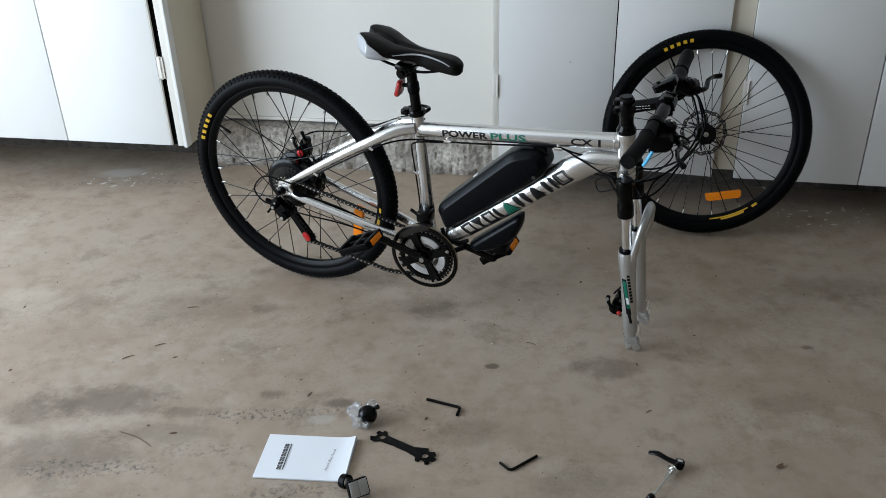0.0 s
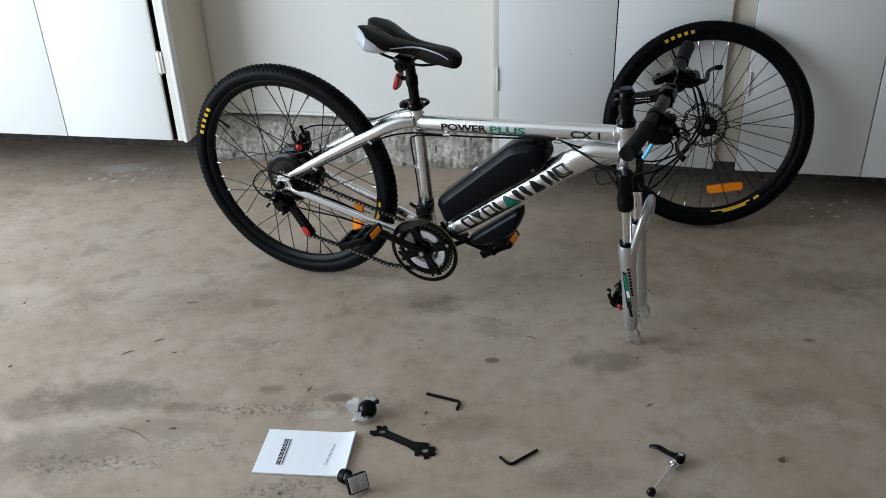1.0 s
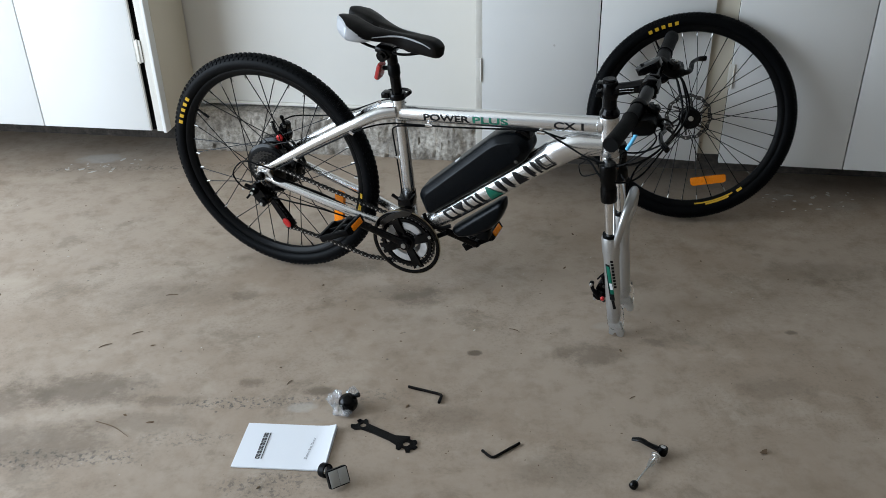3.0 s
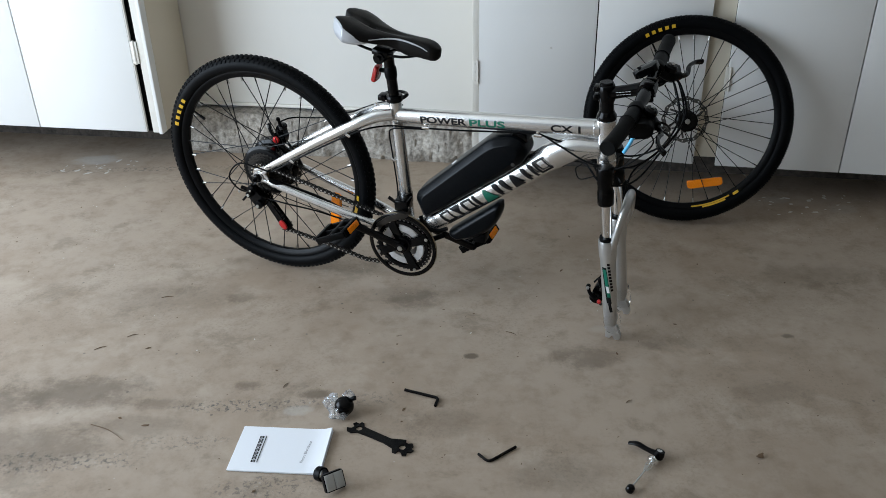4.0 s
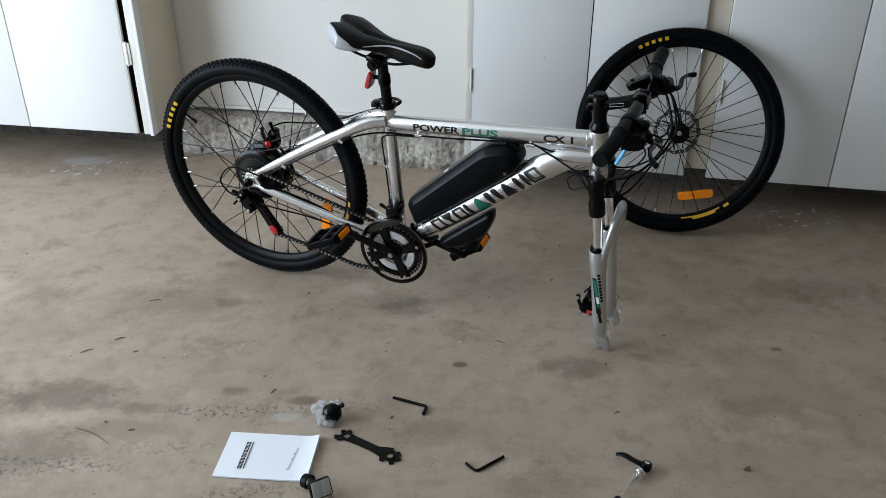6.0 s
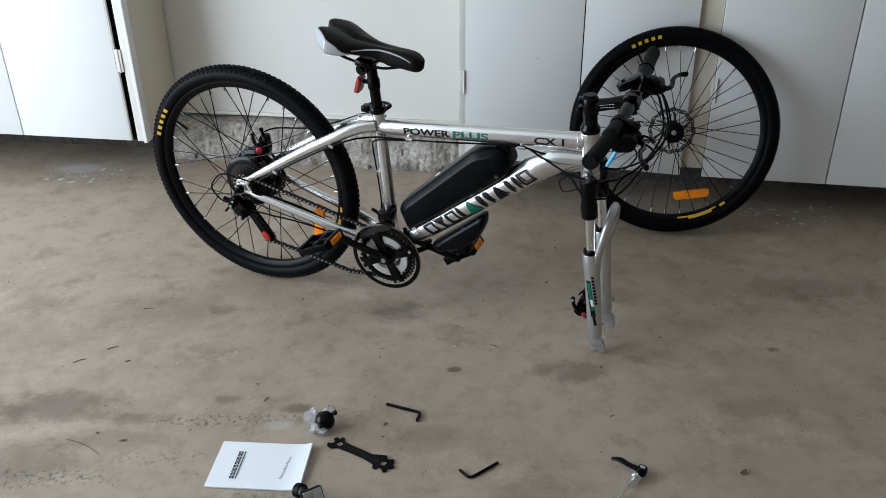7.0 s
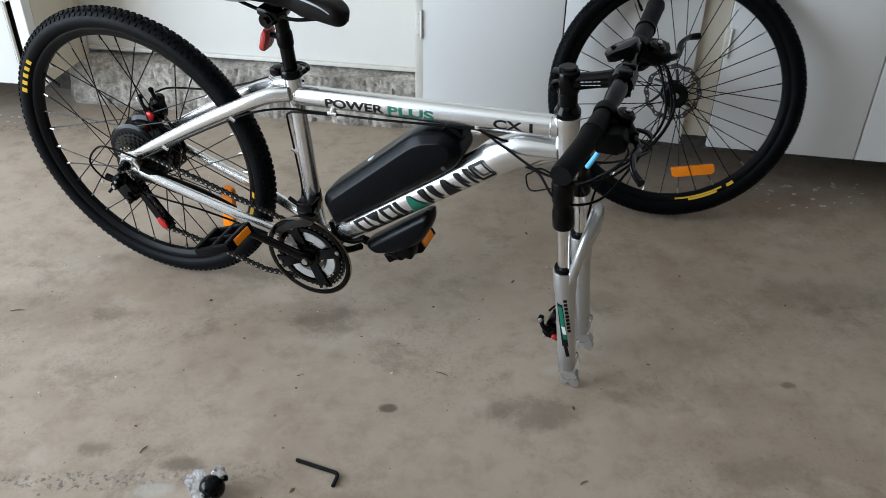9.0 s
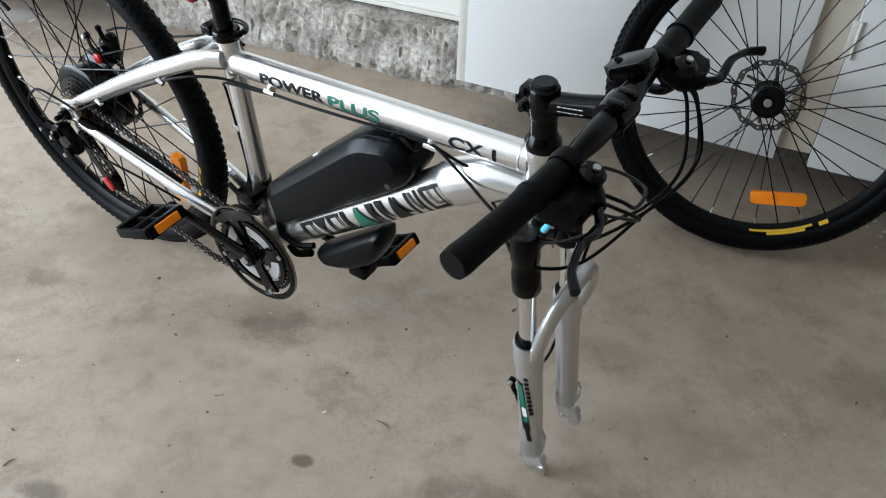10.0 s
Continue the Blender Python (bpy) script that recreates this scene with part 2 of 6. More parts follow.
STEEL = material("bare_steel", (0.50, 0.49, 0.47), 0.32, 1.0, grain=0.2, scale=80)
DARK_STEEL = material("oiled_dark_steel", (0.06, 0.056, 0.052), 0.38, 0.9, grain=0.4, scale=120)
BRASS_STEEL = material("bronzed_sprocket_steel", (0.30, 0.24, 0.15), 0.35, 0.95, grain=0.3, scale=120)
RUBBER = material("black_tyre_rubber", (0.0012, 0.0015, 0.0020), 0.5, grain=0.4, scale=70, bump=0.0006, tint=(0.0022, 0.0024, 0.003), spec=0.07)
RIM_BLACK = material("black_anodised_rim", (0.0022, 0.0024, 0.0028), 0.34, 0.0, grain=0.1, scale=90, spec=0.09)
BLACK_PLASTIC = material("black_plastic", (0.0011, 0.0011, 0.0013), 0.42, grain=0.25, scale=160, bump=0.0003, tint=(0.002, 0.002, 0.0024), spec=0.08)
BLACK_GLOSS = material("black_gloss_metal", (0.0011, 0.0011, 0.0013), 0.18, 0.0, grain=0.15, scale=80, spec=0.16)
BATTERY_BLACK = material("satin_black_battery_case", (0.0012, 0.0020, 0.0030), 0.30, 0.0, grain=0.2, scale=220, bump=0.0001, tint=(0.002, 0.003, 0.004), spec=0.11)
GRIP_RUBBER = material("black_grip_rubber", (0.0020, 0.0020, 0.0021), 0.65, grain=0.4, scale=150, bump=0.0008, tint=(0.004, 0.004, 0.004), spec=0.10)
VINYL = material("black_saddle_vinyl", (0.0035, 0.0028, 0.0027), 0.42, grain=0.3, scale=260, bump=0.0005, tint=(0.006, 0.005, 0.0048), spec=0.15)
VINYL_SILVER = material("silver_saddle_vinyl", (0.44, 0.45, 0.475), 0.38, 0.25, grain=0.1, scale=200)
AMBER = glassy("amber_reflector_plastic", (1.0, 0.27, 0.005), 0.25, 0.08, bump=0.0015, scale=300)
RED = glassy("red_reflector_plastic", (0.36, 0.012, 0.01), 0.25, 0.06, bump=0.0015, scale=300)
RED_CAP = material("red_anodised_cap", (0.50, 0.02, 0.02), 0.3, 0.3)
CLEAR_REFLECTOR = glassy("clear_reflector_plastic", (0.50, 0.505, 0.50), 0.16, 0.12, bump=0.003, scale=260)
FILM = glassy("clear_plastic_film", (0.97, 0.98, 1.0), 0.06, 0.86, 1.35, bump=0.003, scale=60)
WRAP = glassy("thin_clear_wrap", (0.98, 0.98, 0.98), 0.05, 0.97, 1.14, bump=0.003, scale=70)
PAPER = material("white_paper", (0.84, 0.86, 0.90), 0.55, grain=0.03, scale=300)
INK = material("black_ink", (0.02, 0.02, 0.022), 0.6)
GREY_INK = material("grey_ink", (0.16, 0.16, 0.17), 0.6)
DECAL_BLACK = material("black_decal", (0.006, 0.006, 0.007), 0.35, spec=0.2)
SPOKE_BLACK = material("black_spoke_steel", (0.003, 0.003, 0.003), 0.35, 0.0, grain=0.1, scale=90, spec=0.18)
DECAL_GREEN = material("green_decal", (0.0, 0.12, 0.075), 0.3)
DECAL_WHITE = material("white_decal", (0.7, 0.7, 0.7), 0.35)
DECAL_YELLOW = material("yellow_print", (0.60, 0.36, 0.012), 0.5)
BLUE_TAG = material("light_blue_tag", (0.10, 0.45, 0.75), 0.4)
DEBRIS = material("dry_leaf_bits", (0.14, 0.085, 0.045), 0.8, grain=0.5, scale=200)
PALE_FLECK = material("paint_flecks", (0.60, 0.58, 0.54), 0.7)


# ---- mesh helpers ----
def sheet_of(bm, angle=38):
    me = bpy.data.meshes.new("shape")
    bmesh.ops.recalc_face_normals(bm, faces=bm.faces)
    bm.to_mesh(me)
    bm.free()
    for p in me.polygons:
        p.use_smooth = True
    me.set_sharp_from_angle(angle=radians(angle))
    return me


def part(name, bm, mat, parent=None, label="", m=None, angle=38):
    me = bm if isinstance(bm, bpy.types.Mesh) else sheet_of(bm, angle)
    if not me.materials:
        me.materials.append(mat)
    ob = new(name, me)
    if parent is not None:
        ob.parent = parent
    if m is not None:
        ob.matrix_basis = m
    if label:
        tagged(ob, label)
    return ob


def thing(name, label, category, m, group="", kind=""):
    ob = new(name)
    ob.empty_display_size = 0.1
    ob.matrix_basis = m
    return tagged(ob, label, category, group, kind)


def smooth_path(pts, steps=6):
    """Catmull-Rom points through pts."""
    p = [Vector(q) for q in pts]
    if len(p) < 3:
        return p
    p = [2 * p[0] - p[1]] + p + [2 * p[-1] - p[-2]]
    out = []
    for i in range(1, len(p) - 2):
        a, b, c, d = p[i - 1:i + 3]
        for k in range(steps):
            t = k / steps
            out.append(0.5 * (2 * b + (c - a) * t + (2 * a - 5 * b + 4 * c - d) * t * t + (3 * b - a - 3 * c + d) * t ** 3))
    out.append(p[-2])
    return out


def tube(bm, pts, radii, n=12, squash=1.0, side=(0, 1, 0), cap=True):
    """A round or (with squash, across side) flattened tube along pts."""
    pts = [Vector(q) for q in pts]
    if isinstance(radii, (int, float)):
        radii = [radii] * len(pts)
    elif len(radii) != len(pts):
        src = list(radii)
        radii = []
        for i in range(len(pts)):
            f = i / (len(pts) - 1) * (len(src) - 1)
            k = min(int(f), len(src) - 2)
            radii.append(src[k] + (src[k + 1] - src[k]) * (f - k))
    side = Vector(side)
    rings = []
    for i, p in enumerate(pts):
        d = (pts[min(i + 1, len(pts) - 1)] - pts[max(i - 1, 0)]).normalized()
        a = side - d * side.dot(d)
        if a.length < 1e-3:
            a = Vector((1, 0, 0)) - d * d.x
        a.normalize()
        b = d.cross(a)
        rings.append([bm.verts.new(p + a * (radii[i] * squash * math.cos(2 * math.pi * k / n)) + b * (radii[i] * math.sin(2 * math.pi * k / n))) for k in range(n)])
    for r, q in zip(rings, rings[1:]):
        for k in range(n):
            bm.faces.new((r[k], r[(k + 1) % n], q[(k + 1) % n], q[k]))
    if cap:
        bm.faces.new(rings[0][::-1])
        bm.faces.new(rings[-1])
    return bm


def lathe(bm, profile, centre=(0, 0, 0), axis=(0, 1, 0), n=32, loop=False):
    """Turns (radius, height) pairs round an axis; loop closes the profile on itself."""
    c, ax = Vector(centre), Vector(axis).normalized()
    a = ax.orthogonal().normalized()
    b = ax.cross(a)
    rings = []
    for r, h in profile:
        if r < 1e-6:
            rings.append([bm.verts.new(c + ax * h)])
        else:
            rings.append([bm.verts.new(c + ax * h + a * (r * math.cos(2 * math.pi * k / n)) + b * (r * math.sin(2 * math.pi * k / n))) for k in range(n)])
    pairs = list(zip(rings, rings[1:])) + ([(rings[-1], rings[0])] if loop else [])
    for r, q in pairs:
        for k in range(n):
            j = (k + 1) % n
            if len(r) == 1 and len(q) > 1:
                bm.faces.new((r[0], q[j], q[k]))
            elif len(q) == 1 and len(r) > 1:
                bm.faces.new((r[k], r[j], q[0]))
            elif len(r) > 1:
                bm.faces.new((r[k], r[j], q[j], q[k]))
    return bm


def slab(bm, outline, lo, hi, plane="xz", bevel=0.0, m=None, segments=2):
    """A plate: a 2D outline given depth between lo and hi, with rounded rims."""
    def at(p, h):
        v = {"xz": (p[0], h, p[1]), "xy": (p[0], p[1], h), "yz": (h, p[0], p[1])}[plane]
        return (m @ Vector(v)) if m is not None else Vector(v)
    lower = [bm.verts.new(at(p, lo)) for p in outline]
    upper = [bm.verts.new(at(p, hi)) for p in outline]
    faces = [bm.faces.new(lower[::-1]), bm.faces.new(upper)]
    k = len(outline)
    for i in range(k):
        faces.append(bm.faces.new((lower[i], lower[(i + 1) % k], upper[(i + 1) % k], upper[i])))
    if bevel > 0:
        rims = list(faces[0].edges) + list(faces[1].edges)
        bmesh.ops.bevel(bm, geom=rims, offset=bevel, segments=segments, affect="EDGES", profile=0.5)
    return bm


def box(bm, lo, hi, bevel=0.0, m=None, segments=2):
    v = []
    for x in (lo[0], hi[0]):
        for y in (lo[1], hi[1]):
            for z in (lo[2], hi[2]):
                p = Vector((x, y, z))
                v.append(bm.verts.new(m @ p if m is not None else p))
    quads = [bm.faces.new([v[i] for i in q]) for q in ((0, 1, 3, 2), (4, 6, 7, 5), (0, 4, 5, 1), (2, 3, 7, 6), (0, 2, 6, 4), (1, 5, 7, 3))]
    if bevel > 0:
        edges = {e for f in quads for e in f.edges}
        bmesh.ops.bevel(bm, geom=list(edges), offset=bevel, segments=segments, affect="EDGES", profile=0.5)
    return bm


def rounded(points, radius, steps=4):
    """A 2D outline with its corners rounded."""
    out = []
    k = len(points)
    for i in range(k):
        a, b, c = (Vector((*points[(i + j) % k], 0)) for j in (-1, 0, 1))
        ra = min(radius, (a - b).length * 0.45, (c - b).length * 0.45)
        p, q = b + (a - b).normalized() * ra, b + (c - b).normalized() * ra
        for s in range(steps + 1):
            t = s / steps
            w = p * (1 - t) ** 2 + b * 2 * t * (1 - t) + q * t * t
            out.append((w.x, w.y))
    return out


def ring(x, z, r, n=24, start=0.0):
    return [(x + r * math.cos(start + 2 * math.pi * k / n), z + r * math.sin(start + 2 * math.pi * k / n)) for k in range(n)]


# ---- the garage ----
def slab_height(y):
    """The old slab falls a little towards the back wall."""
    return -0.036 * max(0.0, min(y, 2.6) - 2.05) - 0.021 * max(0.0, y - 2.6)


bm = bmesh.new()
xs = [-40, -12, -5, -3, -2, -1, 0, 1, 2, 3, 5, 12, 40]
ys = [-40, -12, -5, -2, 0, 1, 1.7, 2.05, 2.3, 2.6, 2.8, 3.2, 3.6, 4.0, 4.6, 8, 40]
grid = [[bm.verts.new((x, y, slab_height(min(y, 4.0)))) for x in xs] for y in ys]
for r, q in zip(grid, grid[1:]):
    for k in range(len(xs) - 1):
        bm.faces.new((r[k], r[k + 1], q[k + 1], q[k]))
tagged(part("ground", bm, FLOOR), "stained warm grey concrete garage slab with cloudy wear", "floor", kind="structure")


def structure(name, bm, mat, label, category, m=WALL):
    return tagged(part(name, bm, mat, None, "", m), label, category, kind="structure")


structure("wall_back", box(bmesh.new(), (-3.2, 0.30, 0.156), (5.6, 0.42, 2.6)), BACK_PANEL, "white painted back panel above a rough concrete footing", "wall")

# rough footing under the back panel
bm = bmesh.new()
cols, rows = 230, 14
net = []
for j in range(rows + 6):
    line = []
    for i in range(cols + 1):
        x = -1.06 + 1.40 * i / cols
        if j <= rows:
            z, y = -0.06 + 0.196 * j / rows, 0.250
        else:
            z, y = 0.136 + 0.0018 * (j - rows), 0.250 + 0.0125 * (j - rows)
        n3 = noise.fractal(Vector((x * 9, z * 9, 1.7)), 0.6, 2.1, 5)
        n4 = noise.noise(Vector((x * 45, z * 45, 4.0)))
        pit = max(0.0, noise.noise(Vector((x * 62, z * 62 + y * 30, 9.0))) - 0.18)
        face = 1.0 if j <= rows else max(0.0, 1 - (j - rows) / 3)
        y += face * (-0.013 * n3 - 0.004 * n4 + 0.020 * pit - 0.014 * max(0, 1 - abs(z + 0.01) / 0.035))
        if j >= rows - 1:
            z += 0.007 * noise.noise(Vector((x * 14, 3.0, y * 20))) - 0.006 * pit
        line.append(bm.verts.new((x, y, min(z, 0.150))))
    net.append(line)
for r, q in zip(net, net[1:]):
    for k in range(cols):
        bm.faces.new((r[k], r[k + 1], q[k + 1], q[k]))
structure("footing", bm, STEM_WALL, "rough grey concrete footing with pitted mottled face", "footing")
structure("trim_sill", box(bmesh.new(), (-0.982, 0.286, 0.155), (0.243, 0.3, 0.168), 0.003), TRIM_PAINT, "thin weathered wooden strip under the back panel", "trim")
# both cabinet footings carry the shade beneath the doors in their colour
structure("footing_left", box(bmesh.new(), (-2.9, 0.365, -0.08), (-1.07, 0.42, 0.125), 0.01), SHADED_FOOTING, "rough concrete footing under the white cabinets, coloured dark for the shade", "footing")
structure("footing_right", box(bmesh.new(), (0.33, 0.272, -0.08), (5.35, 0.3, 0.125), 0.01), SHADED_FOOTING, "concrete footing under the white cabinets, coloured dark for the shade", "footing")

# left cabinet: two doors, jamb and deep side
cab = thing("wall_cabinet", "tall white flush cabinet with two doors and a worn jamb", "cabinet", WALL, kind="structure")
part("door", box(bmesh.new(), (-2.2, -0.004, 0.137), (-1.5165, 0.016, 2.3), 0.0015), WHITE_PANEL, cab)
part("door", box(bmesh.new(), (-1.5115, -0.004, 0.137), (-1.0565, 0.010, 2.3), 0.0015), WHITE_PANEL, cab)
part("door", box(bmesh.new(), (-2.89, -0.004, 0.137), (-2.204, 0.016, 2.3), 0.0015), WHITE_PANEL, cab)
part("edge_strip", box(bmesh.new(), (-1.056, -0.003, 0.137), (-1.0515, 0.009, 2.3), 0.001), TRIM_PAINT, cab, "bare cream door edge")
part("jamb", box(bmesh.new(), (-1.028, -0.001, 0.135), (-0.998, 0.028, 2.35), 0.002), TRIM_PAINT, cab, "worn off-white door jamb")
part("jamb", box(bmesh.new(), (-0.9975, -0.011, 0.133), (-0.983, 0.03, 2.35), 0.002), WHITE_PANEL, cab)
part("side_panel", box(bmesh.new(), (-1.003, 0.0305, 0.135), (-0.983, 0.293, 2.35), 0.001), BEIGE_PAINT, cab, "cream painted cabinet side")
part("inside", box(bmesh.new(), (-2.89, 0.03, 0.13), (-1.006, 0.29, 2.35)), DARK_GAP, cab)
for z in (0.455, 0.80):
    hb = bmesh.new()
    box(hb, (-1.0500, -0.0065, z - 0.042), (-1.0280, -0.0012, z + 0.042), 0.0008)
    tube(hb, [(-1.040, -0.0065, z - 0.045), (-1.040, -0.0065, z + 0.045)], 0.0042, 8)
    part("hinge", hb, TRIM_PAINT, cab, "painted-over butt hinge")

# right cabinet run
cab = thing("wall_cabinet", "long white flush cabinet run with narrow seams between doors", "cabinet", WALL, kind="structure")
for x0, x1, z0, z1 in ((0.2657, 0.6655, 0.139, 0.131), (0.6695, 1.039, 0.130, 0.113), (1.116, 1.533, 0.112, 0.108), (1.5375, 2.05, 0.108, 0.104), (2.055, 3.1, 0.104, 0.1), (3.104, 4.2, 0.1, 0.1), (4.204, 5.3, 0.1, 0.1)):
    b = bmesh.new()
    slab(b, [(x0, z0), (x1, z1), (x1, 2.3), (x0, 2.3)], -0.004, 0.015, bevel=0.0015)
    part("door", b, WHITE_PANEL, cab)
part("stile", box(bmesh.new(), (0.2415, -0.001, 0.137), (0.2650, 0.06, 2.35), 0.002), TRIM_PAINT, cab, "off-white frame stile with a hinge")
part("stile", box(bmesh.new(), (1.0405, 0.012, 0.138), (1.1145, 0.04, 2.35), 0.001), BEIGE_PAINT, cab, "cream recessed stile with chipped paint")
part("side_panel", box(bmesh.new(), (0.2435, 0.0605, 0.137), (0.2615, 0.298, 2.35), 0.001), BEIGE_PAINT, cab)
part("inside", box(bmesh.new(), (0.2665, 0.041, 0.142), (5.3, 0.29, 2.35)), DARK_GAP, cab)
for x, z in ((0.2575, 0.425), (1.118, 0.43), (0.2575, 0.86)):
    hb = bmesh.new()
    box(hb, (x - 0.013, -0.0062, z - 0.042), (x + 0.007, -0.0042, z + 0.042), 0.0008)
    tube(hb, [(x + 0.004, -0.0068, z - 0.042), (x + 0.004, -0.0068, z + 0.042)], 0.0032, 8)
    for dz in (-0.03, 0.0, 0.03):
        lathe(hb, [(0.0, -0.0016), (0.0028, -0.0012), (0.0032, 0.0)], (x - 0.007, -0.0062, z + dz), (0, 1, 0), 8)
    part("hinge", hb, TRIM_PAINT, cab, "white painted butt hinge")

# unseen walls and ceiling added to close the garage, open door in left wall
structure("wall_left_front", box(bmesh.new(), (-2.95, -0.90, -0.1), (-2.83, 0.42, 2.6)), UNSEEN_LINING, "unseen plain wall added to shape the bounced light", "wall")
structure("wall_left_header", box(bmesh.new(), (-2.95, -3.90, 2.2), (-2.83, -0.90, 2.6)), UNSEEN_LINING, "unseen plain wall added above the open garage door", "wall")
structure("wall_left_rear", box(bmesh.new(), (-2.95, -6.4, -0.1), (-2.83, -3.90, 2.6)), UNSEEN_LINING, "unseen plain wall added to shape the bounced light", "wall")
structure("wall_right", box(bmesh.new(), (5.4, -6.4, -0.1), (5.52, 0.29, 2.6)), UNSEEN_LINING, "unseen plain wall added to shape the bounced light", "wall")
structure("wall_rear", box(bmesh.new(), (-2.82, -6.52, -0.1), (5.39, -6.4, 2.6)), UNSEEN_LINING, "unseen plain wall added to shape the bounced light", "wall")
structure("ceiling", box(bmesh.new(), (-3.0, -6.6, 2.6), (5.6, 0.5, 2.72)), BACK_PANEL, "unseen white ceiling added to bounce light", "ceiling")


# ---- wheels ----
TYRE_R, TYRE_W = 0.345, 0.0235


def tyre_mesh():
    """Tyre carcass with a centre band of small knobs and side lugs."""
    bm = bmesh.new()
    prof = []
    for k in range(18):
        a = radians(-132) + radians(264) * k / 17
        prof.append((TYRE_R - 0.0265 + 0.0235 * math.cos(a), TYRE_W * math.sin(a)))
    prof += [(TYRE_R - 0.046, 0.010), (TYRE_R - 0.046, -0.010)]
    lathe(bm, prof, n=120, loop=True)
    me = sheet_of(bm)
    verts, faces = [tuple(v.co) for v in me.vertices], [tuple(p.vertices) for p in me.polygons]
    count = 132
    for i in range(count):
        for row, (tilt, wide, long, high) in enumerate(((-52, 0.0040, 0.0062, 0.0020), (-27, 0.0044, 0.0066, 0.0022), (0, 0.0048, 0.0068, 0.0022), (27, 0.0044, 0.0066, 0.0022), (52, 0.0040, 0.0062, 0.0020))):
            th = 2 * math.pi * (i + (0.5 if row in (1, 3) else 0.0)) / count
            a = radians(tilt)
            out = Vector((math.cos(th), 0, math.sin(th)))
            tang = Vector((-math.sin(th), 0, math.cos(th)))
            nor = out * math.cos(a) + Vector((0, 1, 0)) * math.sin(a)
            acr = Vector((0, 1, 0)) * math.cos(a) - out * math.sin(a)
            c = out * (TYRE_R - 0.0265) + nor * 0.0232
            base = len(verts)
            for h, s in ((-0.001, 1.0), (high, 0.82)):
                for sx, sy in ((-1, -1), (1, -1), (1, 1), (-1, 1)):
                    verts.append(tuple(c + nor * h + tang * (sx * long * 0.5 * s) + acr * (sy * wide * s)))
            for q in ((4, 5, 6, 7), (0, 1, 5, 4), (1, 2, 6, 5), (2, 3, 7, 6), (3, 0, 4, 7)):
                faces.append(tuple(base + j for j in q))
    out_me = bpy.data.meshes.new("tyre")
    out_me.from_pydata(verts, [], faces)
    for p in out_me.polygons:
        p.use_smooth = len(p.vertices) == 4 and p.index < len(me.polygons)
    out_me.materials.append(RUBBER)
    return out_me


TYRE = tyre_mesh()


def rim_mesh():
    bm = bmesh.new()
    r = TYRE_R
    lathe(bm, [(r - 0.040, 0.0125), (r - 0.044, 0.0140), (r - 0.049, 0.0138), (r - 0.056, 0.0105), (r - 0.063, 0.0060), (r - 0.0645, 0.0), (r - 0.063, -0.0060), (r - 0.056, -0.0105), (r - 0.049, -0.0138), (r - 0.044, -0.0140), (r - 0.040, -0.0125), (r - 0.046, 0.0)], n=120, loop=True)
    return sheet_of(bm)


RIM = rim_mesh()
RIM.materials.append(RIM_BLACK)


def sidewall_patch(bm, th0, th1, r0, r1, side=-1, steps=3):
    """A printed patch that lies on the tyre's sidewall."""
    rows = []
    for i in range(steps + 1):
        th = th0 + (th1 - th0) * i / steps
        line = []
        for j in range(3):
            r = r0 + (r1 - r0) * j / 2
            q = (r - (TYRE_R - 0.0265)) / 0.0235
            y = TYRE_W * math.sqrt(max(0.0, 1 - q * q)) + 0.0008
            line.append(bm.verts.new((r * math.cos(th), side * y, r * math.sin(th))))
        rows.append(line)
    for a, b in zip(rows, rows[1:]):
        for j in range(2):
            bm.faces.new((a[j], a[j + 1], b[j + 1], b[j]))


def sidewall_mark(parent, middle, count=5, step=2.9):
    """A five-block yellow mark printed on the sidewall."""
    for k in range(count):
        bm = bmesh.new()
        th = radians(middle - (k - (count - 1) / 2) * step)
        half = radians(step * 0.27)
        r0, r1 = TYRE_R - 0.0390, TYRE_R - 0.0245
        sidewall_patch(bm, th - half, th + half, r0 + 0.0015, r1 - 0.0015)
        part("print_mark", bm, DECAL_YELLOW, parent, "yellow printed block" if k == 0 else "")


def rim_mark(parent, start, end):
    for k, (a, b, r0, r1) in enumerate(((0, 0.80, 0.0545, 0.0500), (0.22, 0.70, 0.0496, 0.0440), (0.88, 1.0, 0.0535, 0.0455))):
        bm = bmesh.new()
        rows = []
        for i in range(9):
            th = radians(start + (end - start) * (a + (b - a) * i / 8))
            rows.append([bm.verts.new(((TYRE_R - r) * math.cos(th), -0.0160 + 0.0030 * (r - 0.0455) / 0.007, (TYRE_R - r) * math.sin(th))) for r in (r0, r1)])
        for p, q in zip(rows, rows[1:]):
            bm.faces.new((p[0], p[1], q[1], q[0]))
        part("rim_mark", bm, DECAL_YELLOW, parent)


def spoke_mesh(r_hub, y_hub, cross):
    bm = bmesh.new()
    a = radians(cross)
    p = Vector((r_hub * math.cos(a), y_hub, r_hub * math.sin(a)))
    q = Vector((TYRE_R - 0.064, y_hub * 0.10, 0))
    tube(bm, [p, q], 0.0014, 6)
    tube(bm, [q + (p - q).normalized() * 0.013, q], 0.0019, 6)
    me = sheet_of(bm)
    me.materials.append(SPOKE_BLACK)
    return me


